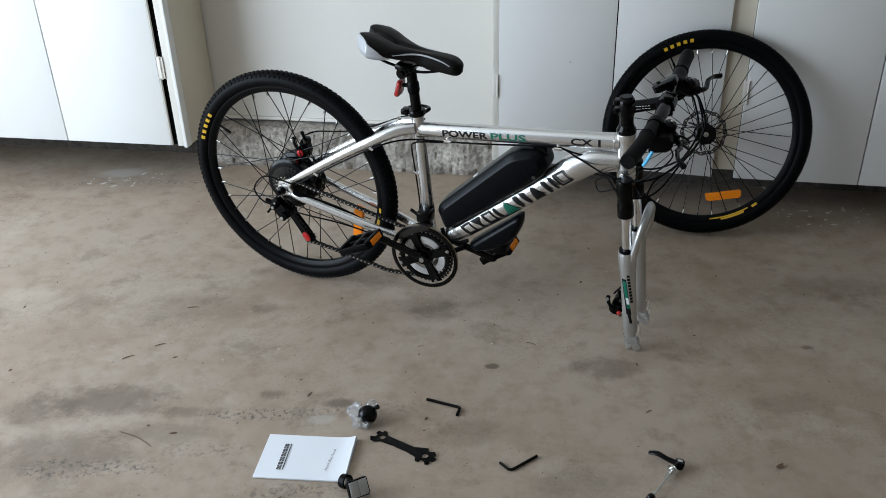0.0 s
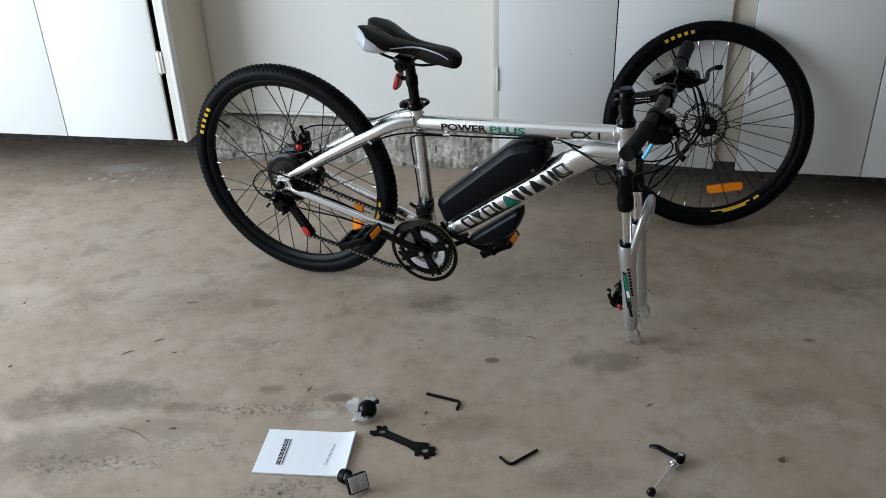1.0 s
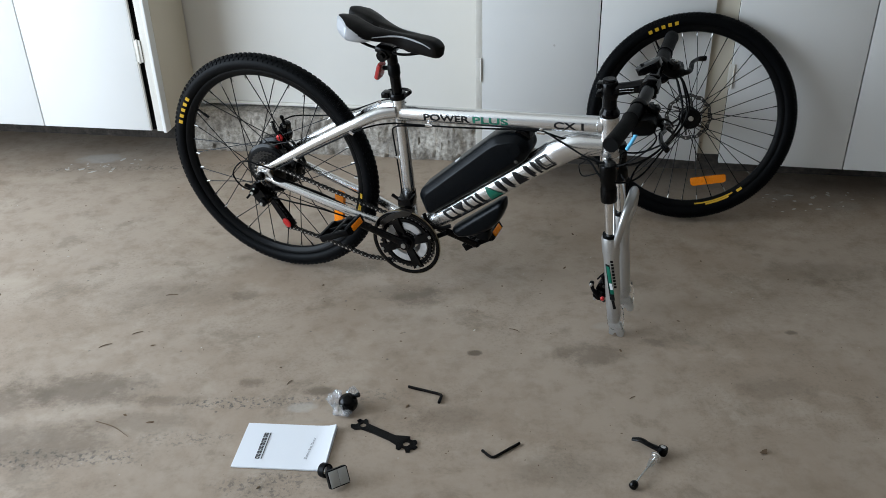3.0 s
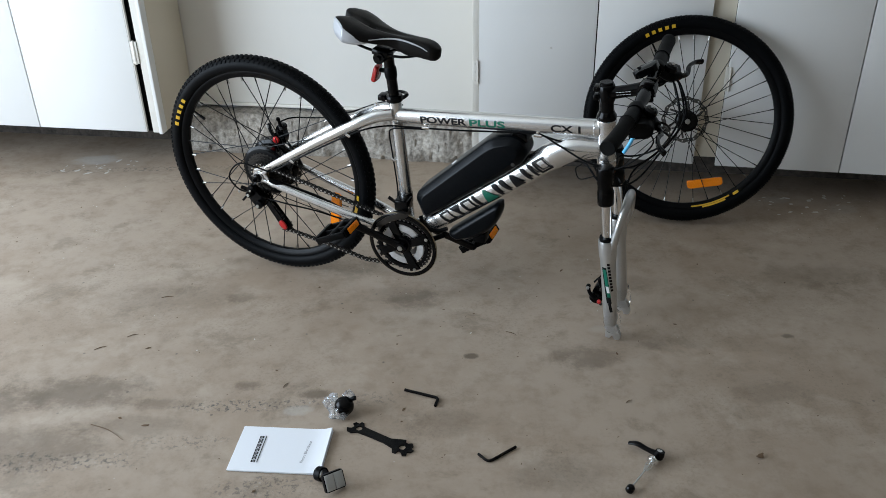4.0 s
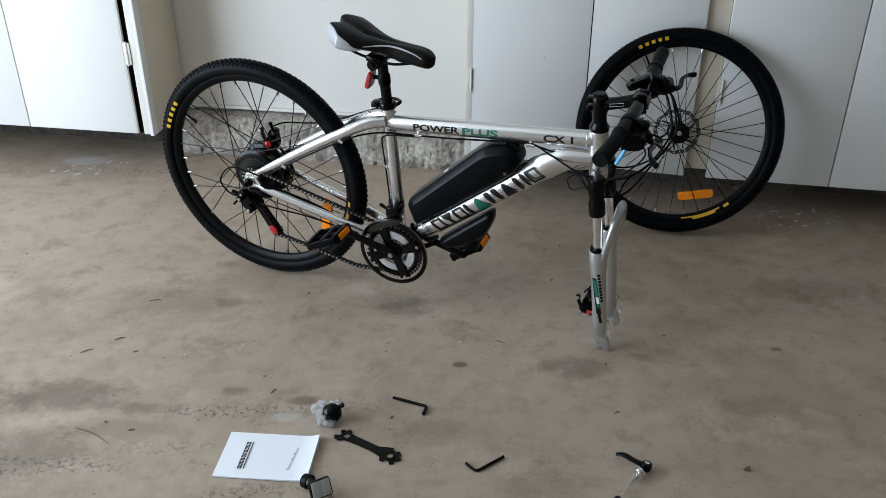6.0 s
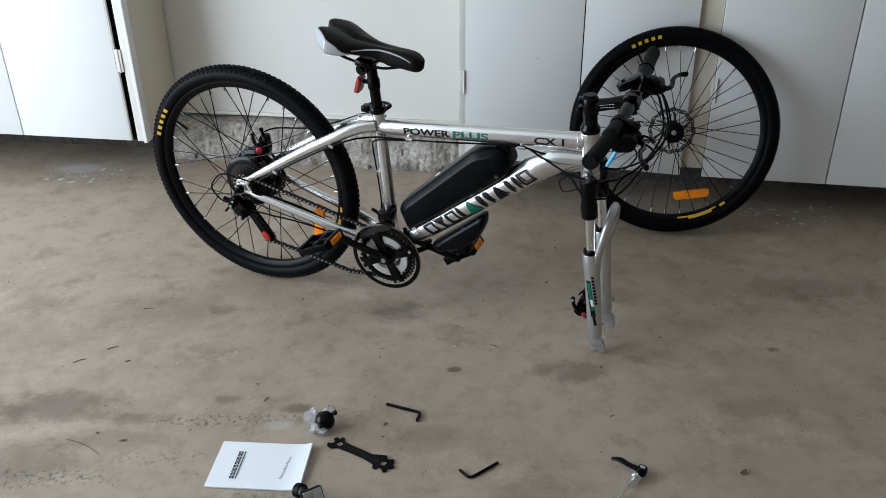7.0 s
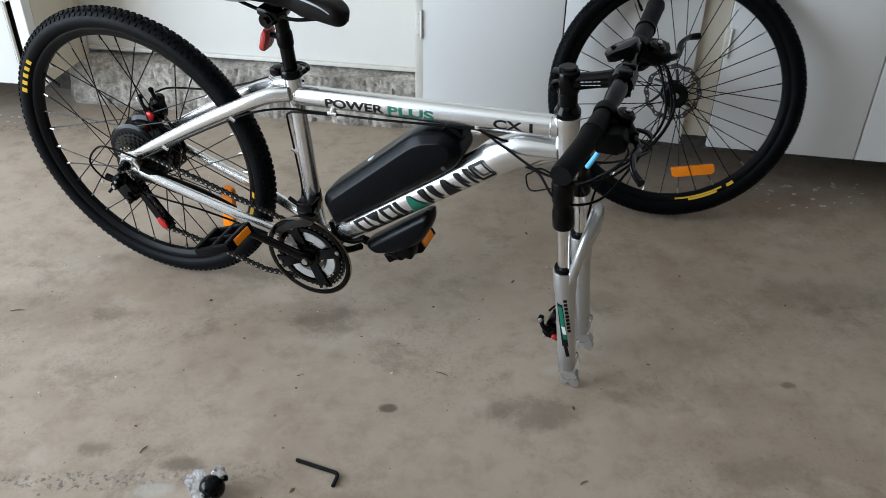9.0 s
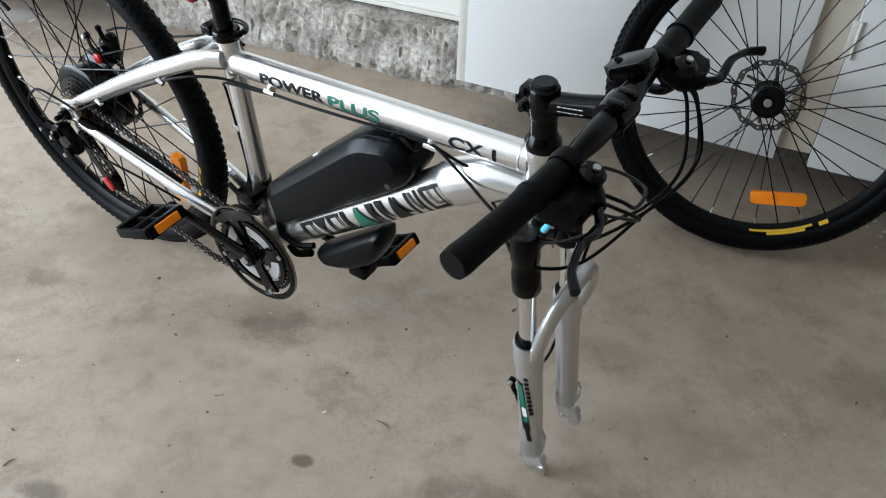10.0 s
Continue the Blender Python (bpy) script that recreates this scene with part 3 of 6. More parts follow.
def lace(parent, r_hub, y_left, y_right, count=36):
    kinds = [spoke_mesh(r_hub, y_left, 62), spoke_mesh(r_hub, y_right, 62), spoke_mesh(r_hub, y_left, -62), spoke_mesh(r_hub, y_right, -62)]
    nip = bmesh.new()
    tube(nip, [(TYRE_R - 0.0775, 0, 0), (TYRE_R - 0.063, 0, 0)], 0.0019, 6)
    nip = sheet_of(nip)
    nip.materials.append(STEEL)
    for k in range(count):
        m = pose(0, 0, 0, 0, 360 * k / count, 0)
        part("spoke", kinds[k % 4], None, parent, "", m)
        part("nipple", nip, None, parent, "", m)


def rotor(bm, r=0.08, y=0.0):
    """A thin brake disc with a wavy rim, holes and arms."""
    n = 96
    inner, outer = [], []
    for k in range(n):
        th = 2 * math.pi * k / n
        ro = r + 0.0022 * math.cos(12 * th)
        ri = r - 0.012 + 0.0022 * math.cos(12 * th + 1.2)
        inner.append((ri * math.cos(th), ri * math.sin(th)))
        outer.append((ro * math.cos(th), ro * math.sin(th)))
    for k in range(n):
        j = (k + 1) % n
        if k % 4 == 3:
            # a slot: two narrow bridges
            for lo, hi in ((0.0, 0.34), (0.66, 1.0)):
                quad = []
                for p, q in ((inner[k], outer[k]), (inner[j], outer[j])):
                    quad.append([(p[0] + (q[0] - p[0]) * f, p[1] + (q[1] - p[1]) * f) for f in (lo, hi)])
                slab(bm, [quad[0][0], quad[0][1], quad[1][1], quad[1][0]], y - 0.0009, y + 0.0009)
        else:
            slab(bm, [inner[k], outer[k], outer[j], inner[j]], y - 0.0009, y + 0.0009)
    for k in range(6):
        th = 2 * math.pi * k / 6
        tube(bm, [((r - 0.014) * math.cos(th + 0.5), y, (r - 0.014) * math.sin(th + 0.5)), (0.024 * math.cos(th), y, 0.024 * math.sin(th))], [0.0035, 0.005], 6, squash=0.3)
    return bm


def spoke_reflector(parent, th, r, tilt, label):
    """A long amber reflector clipped between spokes, set along the rim."""
    c = Vector((r * math.cos(th), 0, r * math.sin(th)))
    m = Matrix.Translation(c) @ Matrix.Rotation(-tilt, 4, "Y")
    bm = bmesh.new()
    slab(bm, rounded([(-0.013, -0.058), (0.010, -0.058), (0.014, -0.048), (0.014, 0.048), (0.010, 0.058), (-0.013, 0.058)], 0.004), -0.008, 0.008, bevel=0.002)
    ob = part("reflector", bm, AMBER, parent, label, m)
    for z in (-0.022, 0.022):
        part("clip", box(bmesh.new(), (-0.004, -0.0085, z - 0.004), (0.004, 0.0085, z + 0.004), 0.001), AMBER, ob)


def valve(parent, th):
    bm = bmesh.new()
    d = Vector((math.cos(th), 0, math.sin(th)))
    tube(bm, [d * (TYRE_R - 0.062), d * (TYRE_R - 0.090)], 0.0030, 8)
    tube(bm, [d * (TYRE_R - 0.086), d * (TYRE_R - 0.104)], 0.0042, 10)
    part("valve", bm, BLACK_PLASTIC, parent)


# ---- front wheel, leaning on the cabinets ----
WHEEL_LEAN = 15.2
front = thing("bicycle_wheel", "loose front bicycle wheel with disc rotor leaning on white cabinets", "bicycle wheel",
              WALL @ pose(0.984, -0.1135, 0.3165, -WHEEL_LEAN, 0, 0))
part("tyre", TYRE, None, front, "knobbly black tyre with yellow print")
part("rim", RIM, None, front)
lace(front, 0.021, 0.030, -0.030)
bm = bmesh.new()
lathe(bm, [(0.0, -0.040), (0.0105, -0.040), (0.0125, -0.035), (0.029, -0.036), (0.0345, -0.032), (0.0345, -0.027), (0.018, -0.020), (0.016, 0.020), (0.0345, 0.027), (0.0345, 0.031), (0.0125, 0.036), (0.0, 0.04)], n=28)
part("hub", bm, BLACK_GLOSS, front)
bm = bmesh.new()
lathe(bm, [(0.0, -0.052), (0.004, -0.052), (0.0048, -0.0505), (0.0048, -0.044), (0.0085, -0.0435), (0.0085, -0.0395), (0.0, -0.0395)], n=16)
part("axle_nut", bm, STEEL, front, "bare steel axle end")
part("brake_rotor", rotor(bmesh.new(), 0.077, 0.036), ROTOR_STEEL, front, "wavy steel brake rotor")
spoke_reflector(front, radians(-69), 0.222, radians(-80), "amber wheel reflector")
sidewall_mark(front, 111, 5, 4.0)
rim_mark(front, -82, -50)
valve(front, radians(118))

# ---- the electric bicycle ----
BIKE = pose(0, 2.4436, 0, 4.097, 0, -23.616)
bike = thing("electric_bicycle", "silver electric bicycle without its front wheel, resting on its fork", "bicycle", BIKE)

AXLE = Vector((-0.4245, 0.0, 0.3300))
CRANK = Vector((0.026, 0.0, 0.179))


def along(p, q, f):
    return Vector(p) + (Vector(q) - Vector(p)) * f


def decal(bm, p, q, r, s0, s1, a0, a1, squash=1.0, slant=0.0, side=(0, 1, 0), lift=0.0007, steps=5):
    """A printed patch on a straight tube from p to q; s along it in metres, a round it in degrees (0 is up, 90 is the right side)."""
    p, q = Vector(p), Vector(q)
    d = (q - p).normalized()
    a = Vector(side) - d * Vector(side).dot(d)
    a.normalize()
    up = d.cross(a)
    if up.z < 0:
        up = -up
    rows = []
    for i in range(2):
        line = []
        for j in range(steps + 1):
            f = j / steps
            ang = radians(a0 + (a1 - a0) * f)
            s = (s0, s1)[i] + slant * (1 - f)
            c = p + d * s
            line.append(bm.verts.new(c - a * ((r + lift) * squash * math.sin(ang)) + up * ((r + lift) * math.cos(ang))))
        rows.append(line)
    for j in range(steps):
        bm.faces.new((rows[0][j], rows[0][j + 1], rows[1][j + 1], rows[1][j]))
    return bm


# frame tubes
HEAD_TOP, HEAD_BOT = Vector((0.5745, 0, 0.614)), Vector((0.5805, 0, 0.510))
TT0, TT1 = Vector((0.010, 0, 0.5535)), Vector((0.562, 0, 0.5875))
ST0, ST1 = Vector((0.0255, 0, 0.185)), Vector((0.0075, 0, 0.603))
frame_ob = part("frame", tube(bmesh.new(), [ST0, along(ST0, ST1, 0.5), ST1], [0.0185, 0.0168, 0.0172], 24), ALLOY, bike, "polished silver aluminium frame")
bm = bmesh.new()
tube(bm, [TT0, along(TT0, TT1, 0.08), along(TT0, TT1, 0.5), along(TT0, TT1, 0.95), TT1], [0.0205, 0.0215, 0.022, 0.0225, 0.0225], 28, squash=0.88)
top_tube = part("top_tube", bm, ALLOY, frame_ob)
DT_LOW, DT_KNEE = Vector((0.032, 0, 0.188)), Vector((0.405, 0, 0.468))
bm = bmesh.new()
path = smooth_path([DT_LOW, along(DT_LOW, DT_KNEE, 0.5), DT_KNEE, (0.445, 0, 0.4985), (0.495, 0, 0.525), (0.566, 0, 0.5345)], 6)
tube(bm, path, [0.0280, 0.0300, 0.0325, 0.0375, 0.0335, 0.0255], 28, squash=0.88)
down_tube = part("down_tube", bm, ALLOY, frame_ob)
bm = bmesh.new()
d = (HEAD_TOP - HEAD_BOT).normalized()
lathe(bm, [(0.0, -0.001), (0.0235, 0.0), (0.0245, 0.003), (0.0225, 0.014), (0.0215, 0.05), (0.0225, 0.09), (0.0245, 0.1), (0.0235, 0.1045), (0.0, 0.1045)], HEAD_BOT, d, 32)
part("head_tube", bm, ALLOY, frame_ob)
bm = bmesh.new()
lathe(bm, [(0.0, -0.04), (0.021, -0.04), (0.0235, -0.037), (0.0235, 0.037), (0.021, 0.04), (0.0, 0.04)], CRANK, (0, 1, 0), 28)
part("bottom_bracket", bm, ALLOY, frame_ob)
# weld beads where tubes meet
for c, ax, r in ((TT0 + Vector((0.009, 0, 0.0005)), TT1 - TT0, 0.0192), (TT1 + Vector((-0.0125, 0, -0.001)), TT1 - TT0, 0.0212), ((0.553, 0, 0.533), (1, 0, 0.13), 0.0240)):
    bm = bmesh.new()
    a = Vector(ax).normalized()
    side = Vector((0, 1, 0))
    up = a.cross(side)
    n = 40
    pts = [Vector(c) + side * (r * 0.9 * math.cos(2 * math.pi * k / n)) + up * (r * math.sin(2 * math.pi * k / n)) for k in range(n)]
    for k in range(n):
        lathe(bm, [(0.0, -0.0026), (0.0018, -0.0014), (0.0018, 0.0014), (0.0, 0.0026)], pts[k], pts[(k + 1) % n] - pts[k], 6)
    part("weld", bm, ALLOY, frame_ob)
for sgn in (-1, 1):
    bm = bmesh.new()
    path = smooth_path([(0.006, sgn * 0.016, 0.561), (-0.040, sgn * 0.030, 0.5535), (-0.105, sgn * 0.046, 0.5255), (-0.215, sgn * 0.056, 0.4665), (-0.335, sgn * 0.063, 0.396), (-0.392, sgn * 0.066, 0.364)], 6)
    tube(bm, path, [0.0165, 0.0165, 0.0155, 0.0140, 0.0120, 0.0075], 20, squash=0.72)
    part("seat_stay", bm, ALLOY, frame_ob)
    bm = bmesh.new()
    path = smooth_path([(0.016, sgn * 0.030, 0.196), (-0.045, sgn * 0.040, 0.2155), (-0.130, sgn * 0.052, 0.242), (-0.260, sgn * 0.060, 0.2795), (-0.372, sgn * 0.066, 0.3135), (-0.392, sgn * 0.066, 0.3195)], 6)
    tube(bm, path, [0.0150, 0.0145, 0.0135, 0.0125, 0.0120, 0.0095], 20, squash=0.78)
    part("chain_stay", bm, ALLOY, frame_ob)
    # dropout: a pierced plate as a loop of bars
    bm = bmesh.new()
    y = sgn * 0.0675
    for a, b in (((-0.388, 0.366), (-0.430, 0.352)), ((-0.430, 0.352), (-0.436, 0.322)), ((-0.436, 0.322), (-0.388, 0.318)), ((-0.388, 0.366), (-0.404, 0.344)), ((-0.404, 0.344), (-0.388, 0.318)), ((-0.432, 0.340), (-0.404, 0.344)), ((-0.436, 0.322), (-0.437, 0.300))):
        tube(bm, [(a[0], y, a[1]), (b[0], y, b[1])], 0.0068, 8, squash=0.55)
    lathe(bm, [(0.0095, -0.004), (0.0165, -0.004), (0.0175, 0.0), (0.0165, 0.004), (0.0095, 0.004)], (AXLE.x, y, AXLE.z), (0, 1, 0), 24, loop=True)
    part("dropout", bm, ALLOY, frame_ob)
part("stay_bridge", tube(bmesh.new(), [(-0.060, -0.036, 0.546), (-0.060, 0.036, 0.546)], 0.007, 12), ALLOY, frame_ob)

# printed words on the top tube
def on_tube(p, q, r, s, ang, squash, lift):
    p, q = Vector(p), Vector(q)
    d = (q - p).normalized()
    a = Vector((0, 1, 0))
    up = d.cross(a)
    if up.z < 0:
        up = -up
    return p + d * s - a * ((r + lift) * squash * math.sin(radians(ang))) + up * ((r + lift) * math.cos(radians(ang)))


def tube_words(parent, words, p, q, r, s0, s1, a0, a1, mat, squash):
    """Lettering wrapped on a tube between s0 and s1 along it and a0 and a1 degrees round it."""
    cu = bpy.data.curves.new("words", "FONT")
    cu.body, cu.size, cu.offset = words, 1.0, 0.024
    tmp = bpy.data.objects.new("words", cu)
    me = bpy.data.meshes.new_from_object(tmp)
    bpy.data.objects.remove(tmp)
    bm = bmesh.new()
    bm.from_mesh(me)
    bmesh.ops.triangulate(bm, faces=bm.faces)
    for _ in range(2):
        bmesh.ops.subdivide_edges(bm, edges=[e for e in bm.edges if e.calc_length() > 0.22], cuts=1)
        bmesh.ops.triangulate(bm, faces=bm.faces)
    xs, ys = [v.co.x for v in bm.verts], [v.co.y for v in bm.verts]
    x0, x1, y0, y1 = min(xs), max(xs), min(ys), max(ys)
    for v in bm.verts:
        fx, fy = (v.co.x - x0) / (x1 - x0), (v.co.y - y0) / (y1 - y0)
        v.co = on_tube(p, q, r, s0 + (s1 - s0) * fx, a1 + (a0 - a1) * fy, squash, 0.0008)
    part("lettering", bm, mat, parent)


tube_words(top_tube, "POWER", TT0, TT1, 0.0219, 0.078, 0.207, 66, 114, DECAL_BLACK, 0.88)
tube_words(top_tube, "PLUS", TT0, TT1, 0.0219, 0.216, 0.312, 66, 114, DECAL_GREEN, 0.88)
tube_words(top_tube, "CX", TT0, TT1, 0.0222, 0.432, 0.488, 66, 114, DECAL_BLACK, 0.88)
tube_words(top_tube, "1", TT0, TT1, 0.0222, 0.5015, 0.5075, 66, 114, DECAL_BLACK, 0.88)
bm = bmesh.new()
decal(bm, TT0, TT1, 0.0219, 0.20, 0.31, 126, 138, 0.88, 0.02)
part("mark", bm, DECAL_BLACK, top_tube)


# maker's mark on the down tube as plain shapes
def stroke(bm, r, sa, sb, f0, f1, w0, w1, low, steps=6):
    """A band on the down tube that narrows or widens from the height f0 to f1 (0 at the top)."""
    rows = []
    for i in range(steps + 1):
        k = i / steps
        f, mid, w = f0 + (f1 - f0) * k, sa + (sb - sa) * k, w0 + (w1 - w0) * k
        ang = 60 + (low - 4 - 60) * f
        rows.append([bm.verts.new(on_tube(DT_LOW, DT_KNEE, r, mid + e * w / 2 - 0.012 * (1 - f), ang, 0.89, 0.0008)) for e in (-1, 1)])
    for a, b in zip(rows, rows[1:]):
        bm.faces.new((a[0], a[1], b[1], b[0]))


T_W = 0.0070
for kind, r, s0, w, low, ink in (
        ("loop", 0.0303, 0.143, 0.034, 138, DECAL_BLACK), ("wedge", 0.0306, 0.181, 0.036, 138, DECAL_BLACK), ("loop", 0.0310, 0.222, 0.034, 138, DECAL_BLACK),
        ("bar", 0.0314, 0.264, 0.009, 138, DECAL_BLACK), ("peak", 0.0324, 0.288, 0.042, 138, DECAL_GREEN), ("twin", 0.0334, 0.335, 0.046, 136, DECAL_BLACK),
        ("peak", 0.0346, 0.388, 0.034, 134, DECAL_BLACK), ("bar", 0.0358, 0.437, 0.009, 132, DECAL_BLACK), ("bar", 0.0368, 0.461, 0.008, 130, DECAL_BLACK), ("loop", 0.0376, 0.4775, 0.036, 128, DECAL_BLACK)):
    bm = bmesh.new()
    c = s0 + w / 2
    if kind == "loop":
        stroke(bm, r, c, c, 0.0, 0.16, w, w, low)
        stroke(bm, r, c, c, 0.84, 1.0, w, w, low)
        stroke(bm, r, s0 + T_W / 2, s0 + T_W / 2, 0.15, 0.85, T_W, T_W, low)
        stroke(bm, r, s0 + w - T_W / 2, s0 + w - T_W / 2, 0.15, 0.85, T_W * 0.6, T_W * 0.6, low)
    elif kind == "bar":
        stroke(bm, r, c, c, 0.0, 1.0, w, w, low)
    elif kind == "wedge":
        stroke(bm, r, c, c, 0.0, 0.55, w, T_W, low)
        stroke(bm, r, c, c, 0.55, 1.0, T_W, T_W, low)
    elif kind == "peak":
        stroke(bm, r, c, c, 0.0, 1.0, 0.006, w, low, 8)
    else:
        stroke(bm, r, s0 + 0.010, s0 + 0.008, 0.0, 1.0, 0.015, 0.008, low, 8)
        stroke(bm, r, s0 + 0.034, s0 + 0.036, 0.0, 1.0, 0.015, 0.008, low, 8)
    part("mark", bm, ink, down_tube)

# headset, stem and handlebar
STEER = (HEAD_TOP - HEAD_BOT).normalized()
bm = bmesh.new()
lathe(bm, [(0.0, 0.0), (0.0225, 0.0), (0.0245, 0.004), (0.0240, 0.011), (0.0195, 0.018), (0.0185, 0.022), (0.0175, 0.023), (0.0175, 0.052), (0.0, 0.052)], HEAD_TOP, STEER, 28)
headset = part("headset", bm, BLACK_GLOSS, bike, "black headset cap and spacers")
bm = bmesh.new()
lathe(bm, [(0.0, 0.0), (0.0225, 0.0), (0.0238, -0.004), (0.0238, -0.018), (0.0215, -0.024), (0.0, -0.024)], HEAD_BOT, STEER, 28)
part("lower_cup", bm, CHROME, headset, "silver lower headset cup")
STEM_C = HEAD_TOP + STEER * 0.068
BAR_C = Vector((0.665, 0.0, 0.700))
stem = part("stem", tube(bmesh.new(), [STEM_C + Vector((0.012, 0, 0)), along(STEM_C, BAR_C, 0.5), BAR_C - Vector((0.014, 0, 0))], [0.0155, 0.0145, 0.0155], 20), BLACK_GLOSS, bike, "black alloy handlebar stem")
bm = bmesh.new()
lathe(bm, [(0.0, -0.022), (0.0185, -0.022), (0.0202, -0.019), (0.0202, 0.017), (0.0185, 0.020), (0.0165, 0.0215), (0.0165, 0.025), (0.014, 0.027), (0.0, 0.027)], STEM_C, STEER, 28)
part("steerer_clamp", bm, BLACK_GLOSS, stem)
bm = bmesh.new()
for dz in (-0.012, 0.010):
    box(bm, (STEM_C.x - 0.030, -0.0125, STEM_C.z + dz - 0.006), (STEM_C.x - 0.012, 0.0125, STEM_C.z + dz + 0.006), 0.002)
    lathe(bm, [(0.0, 0.0), (0.0045, 0.0), (0.0045, 0.005), (0.0, 0.005)], (STEM_C.x - 0.023, -0.0125, STEM_C.z + dz), (0, -1, 0), 10)
part("clamp_bolts", bm, BLACK_GLOSS, stem)
bm = bmesh.new()
lathe(bm, [(0.0165, -0.021), (0.0215, -0.020), (0.0225, 0.0), (0.0215, 0.020), (0.0165, 0.021)], BAR_C, (0.03, 1, 0.06), 24, loop=True)
part("bar_clamp", bm, BLACK_GLOSS, stem)
for dy in (-0.014, 0.014):
    for dz in (-0.019, 0.019):
        bm = bmesh.new()
        lathe(bm, [(0.0, 0.0), (0.0042, 0.0), (0.0042, 0.006), (0.0, 0.006)], BAR_C + Vector((0.012, dy, dz)), (1, 0, 0), 10)
        box(bm, tuple(BAR_C + Vector((-0.006, dy - 0.006, dz - 0.005))), tuple(BAR_C + Vector((0.013, dy + 0.006, dz + 0.005))), 0.0015)
        part("clamp_lug", bm, BLACK_GLOSS, stem)
bm = bmesh.new()
for k in range(5):
    decal(bm, STEM_C, BAR_C, 0.0147, 0.026 + k * 0.0072, 0.0315 + k * 0.0072, 76, 80)
    decal(bm, STEM_C, BAR_C, 0.0147, 0.026 + k * 0.0072, 0.0315 + k * 0.0072, 100, 104)
part("print_mark", bm, DECAL_WHITE, stem)


def bar_at(y):
    """The handlebar's centre line, y to the rider's left."""
    return Vector((0.665 - 0.02 * (abs(y) / 0.3) ** 2 * (1.0 if y < 0 else 0.1), y, 0.700 + (0.075 if y > 0 else 0.030) * y))


bar = part("handlebar", tube(bmesh.new(), [bar_at(-0.30 + 0.575 * k / 24) for k in range(25)], [0.0112] * 9 + [0.0135, 0.0158, 0.0158, 0.0158, 0.0158, 0.0158, 0.0135] + [0.0112] * 9, 20), BLACK_GLOSS, bike, "black handlebar")
for sgn in (-1, 1):
    y0, y1 = sgn * 0.185, (-0.312 if sgn < 0 else 0.288)
    bm = bmesh.new()
    tube(bm, [bar_at(y0 + (y1 - y0) * k / 12) for k in range(13)], [0.0182, 0.0172, 0.0168, 0.0166, 0.0166, 0.0167, 0.0168, 0.0168, 0.0169, 0.0170, 0.0172, 0.0178, 0.0165], 24)
    part("grip", bm, GRIP_RUBBER, bar, "black rubber grip")
    bm = bmesh.new()
    tube(bm, [bar_at(sgn * 0.130), bar_at(sgn * 0.150), bar_at(sgn * 0.182)], [0.0160, 0.0172, 0.0165], 24)
    tube(bm, [bar_at(sgn * 0.181), bar_at(sgn * 0.186)], 0.0190, 24)
    part("twist_collar", bm, BLACK_PLASTIC, bar)
    # brake lever: perch, body and a bent blade
    c = bar_at(sgn * 0.118)
    bm = bmesh.new()
    lathe(bm, [(0.0115, -0.010), (0.0185, -0.010), (0.0195, 0.0), (0.0185, 0.010), (0.0115, 0.010)], c, (0, 1, 0.05), 20, loop=True)
    path = smooth_path([c + Vector((0.010, 0, -0.008)), c + Vector((0.034, sgn * 0.004, -0.018)), c + Vector((0.052, sgn * 0.022, -0.022))], 5)
    tube(bm, path, [0.0125, 0.0150, 0.0110], 14)
    body = part("lever_body", bm, BLACK_PLASTIC, bar)
    bm = bmesh.new()
    blade = smooth_path([c + Vector((0.050, sgn * 0.015, -0.022)), c + Vector((0.066, sgn * 0.045, -0.026)), c + Vector((0.066, sgn * 0.085, -0.020)), c + Vector((0.074, sgn * 0.120, -0.022)), c + Vector((0.090, sgn * 0.142, -0.026))], 6)
    tube(bm, blade, [0.0075, 0.0068, 0.0060, 0.0062, 0.0072], 12, squash=0.75)
    part("brake_lever", bm, BLACK_GLOSS, body, "black brake lever blade")
    bm = bmesh.new()
    lathe(bm, [(0.0, 0.0), (0.013, 0.0), (0.016, 0.003), (0.016, 0.013), (0.011, 0.018), (0.0, 0.019)], c + Vector((0.030, sgn * 0.002, -0.006)), (0.35, 0, 1), 24)
    part("pod_cover", bm, BLACK_GLOSS, body)
    bm = bmesh.new()
    lathe(bm, [(0.0, 0.0), (0.0045, 0.0), (0.0045, 0.003), (0.0, 0.003)], c + Vector((0.037, sgn * 0.002, 0.0125)), (0.35, 0, 1), 12)
    part("screw", bm, STEEL, body)
    # shifter pod with a thumb paddle
    bm = bmesh.new()
    e = bar_at(sgn * 0.150)
    m = Matrix.Translation(e + Vector((0.020, 0, -0.022)))
    slab(bm, rounded([(-0.022, -0.020), (0.026, -0.018), (0.034, 0.004), (0.020, 0.018), (-0.020, 0.014)], 0.008), -0.021, 0.021, bevel=0.006, m=m, segments=3)
    pod = part("shifter_pod", bm, BLACK_PLASTIC, bar)
    bm = bmesh.new()
    tube(bm, smooth_path([e + Vector((0.030, 0, -0.030)), e + Vector((0.010, sgn * -0.020, -0.046)), e + Vector((-0.012, sgn * -0.022, -0.050))], 5), [0.006, 0.007, 0.006], 10, squash=1.4)
    part("thumb_paddle", bm, BLACK_GLOSS, pod)
# bar-top switch pod beside the far grip
c = bar_at(0.075)
m = Matrix.Translation(c + Vector((-0.010, 0.0, 0.014))) @ pose(0, 0, 0, 0, -28, 8)
bm = bmesh.new()
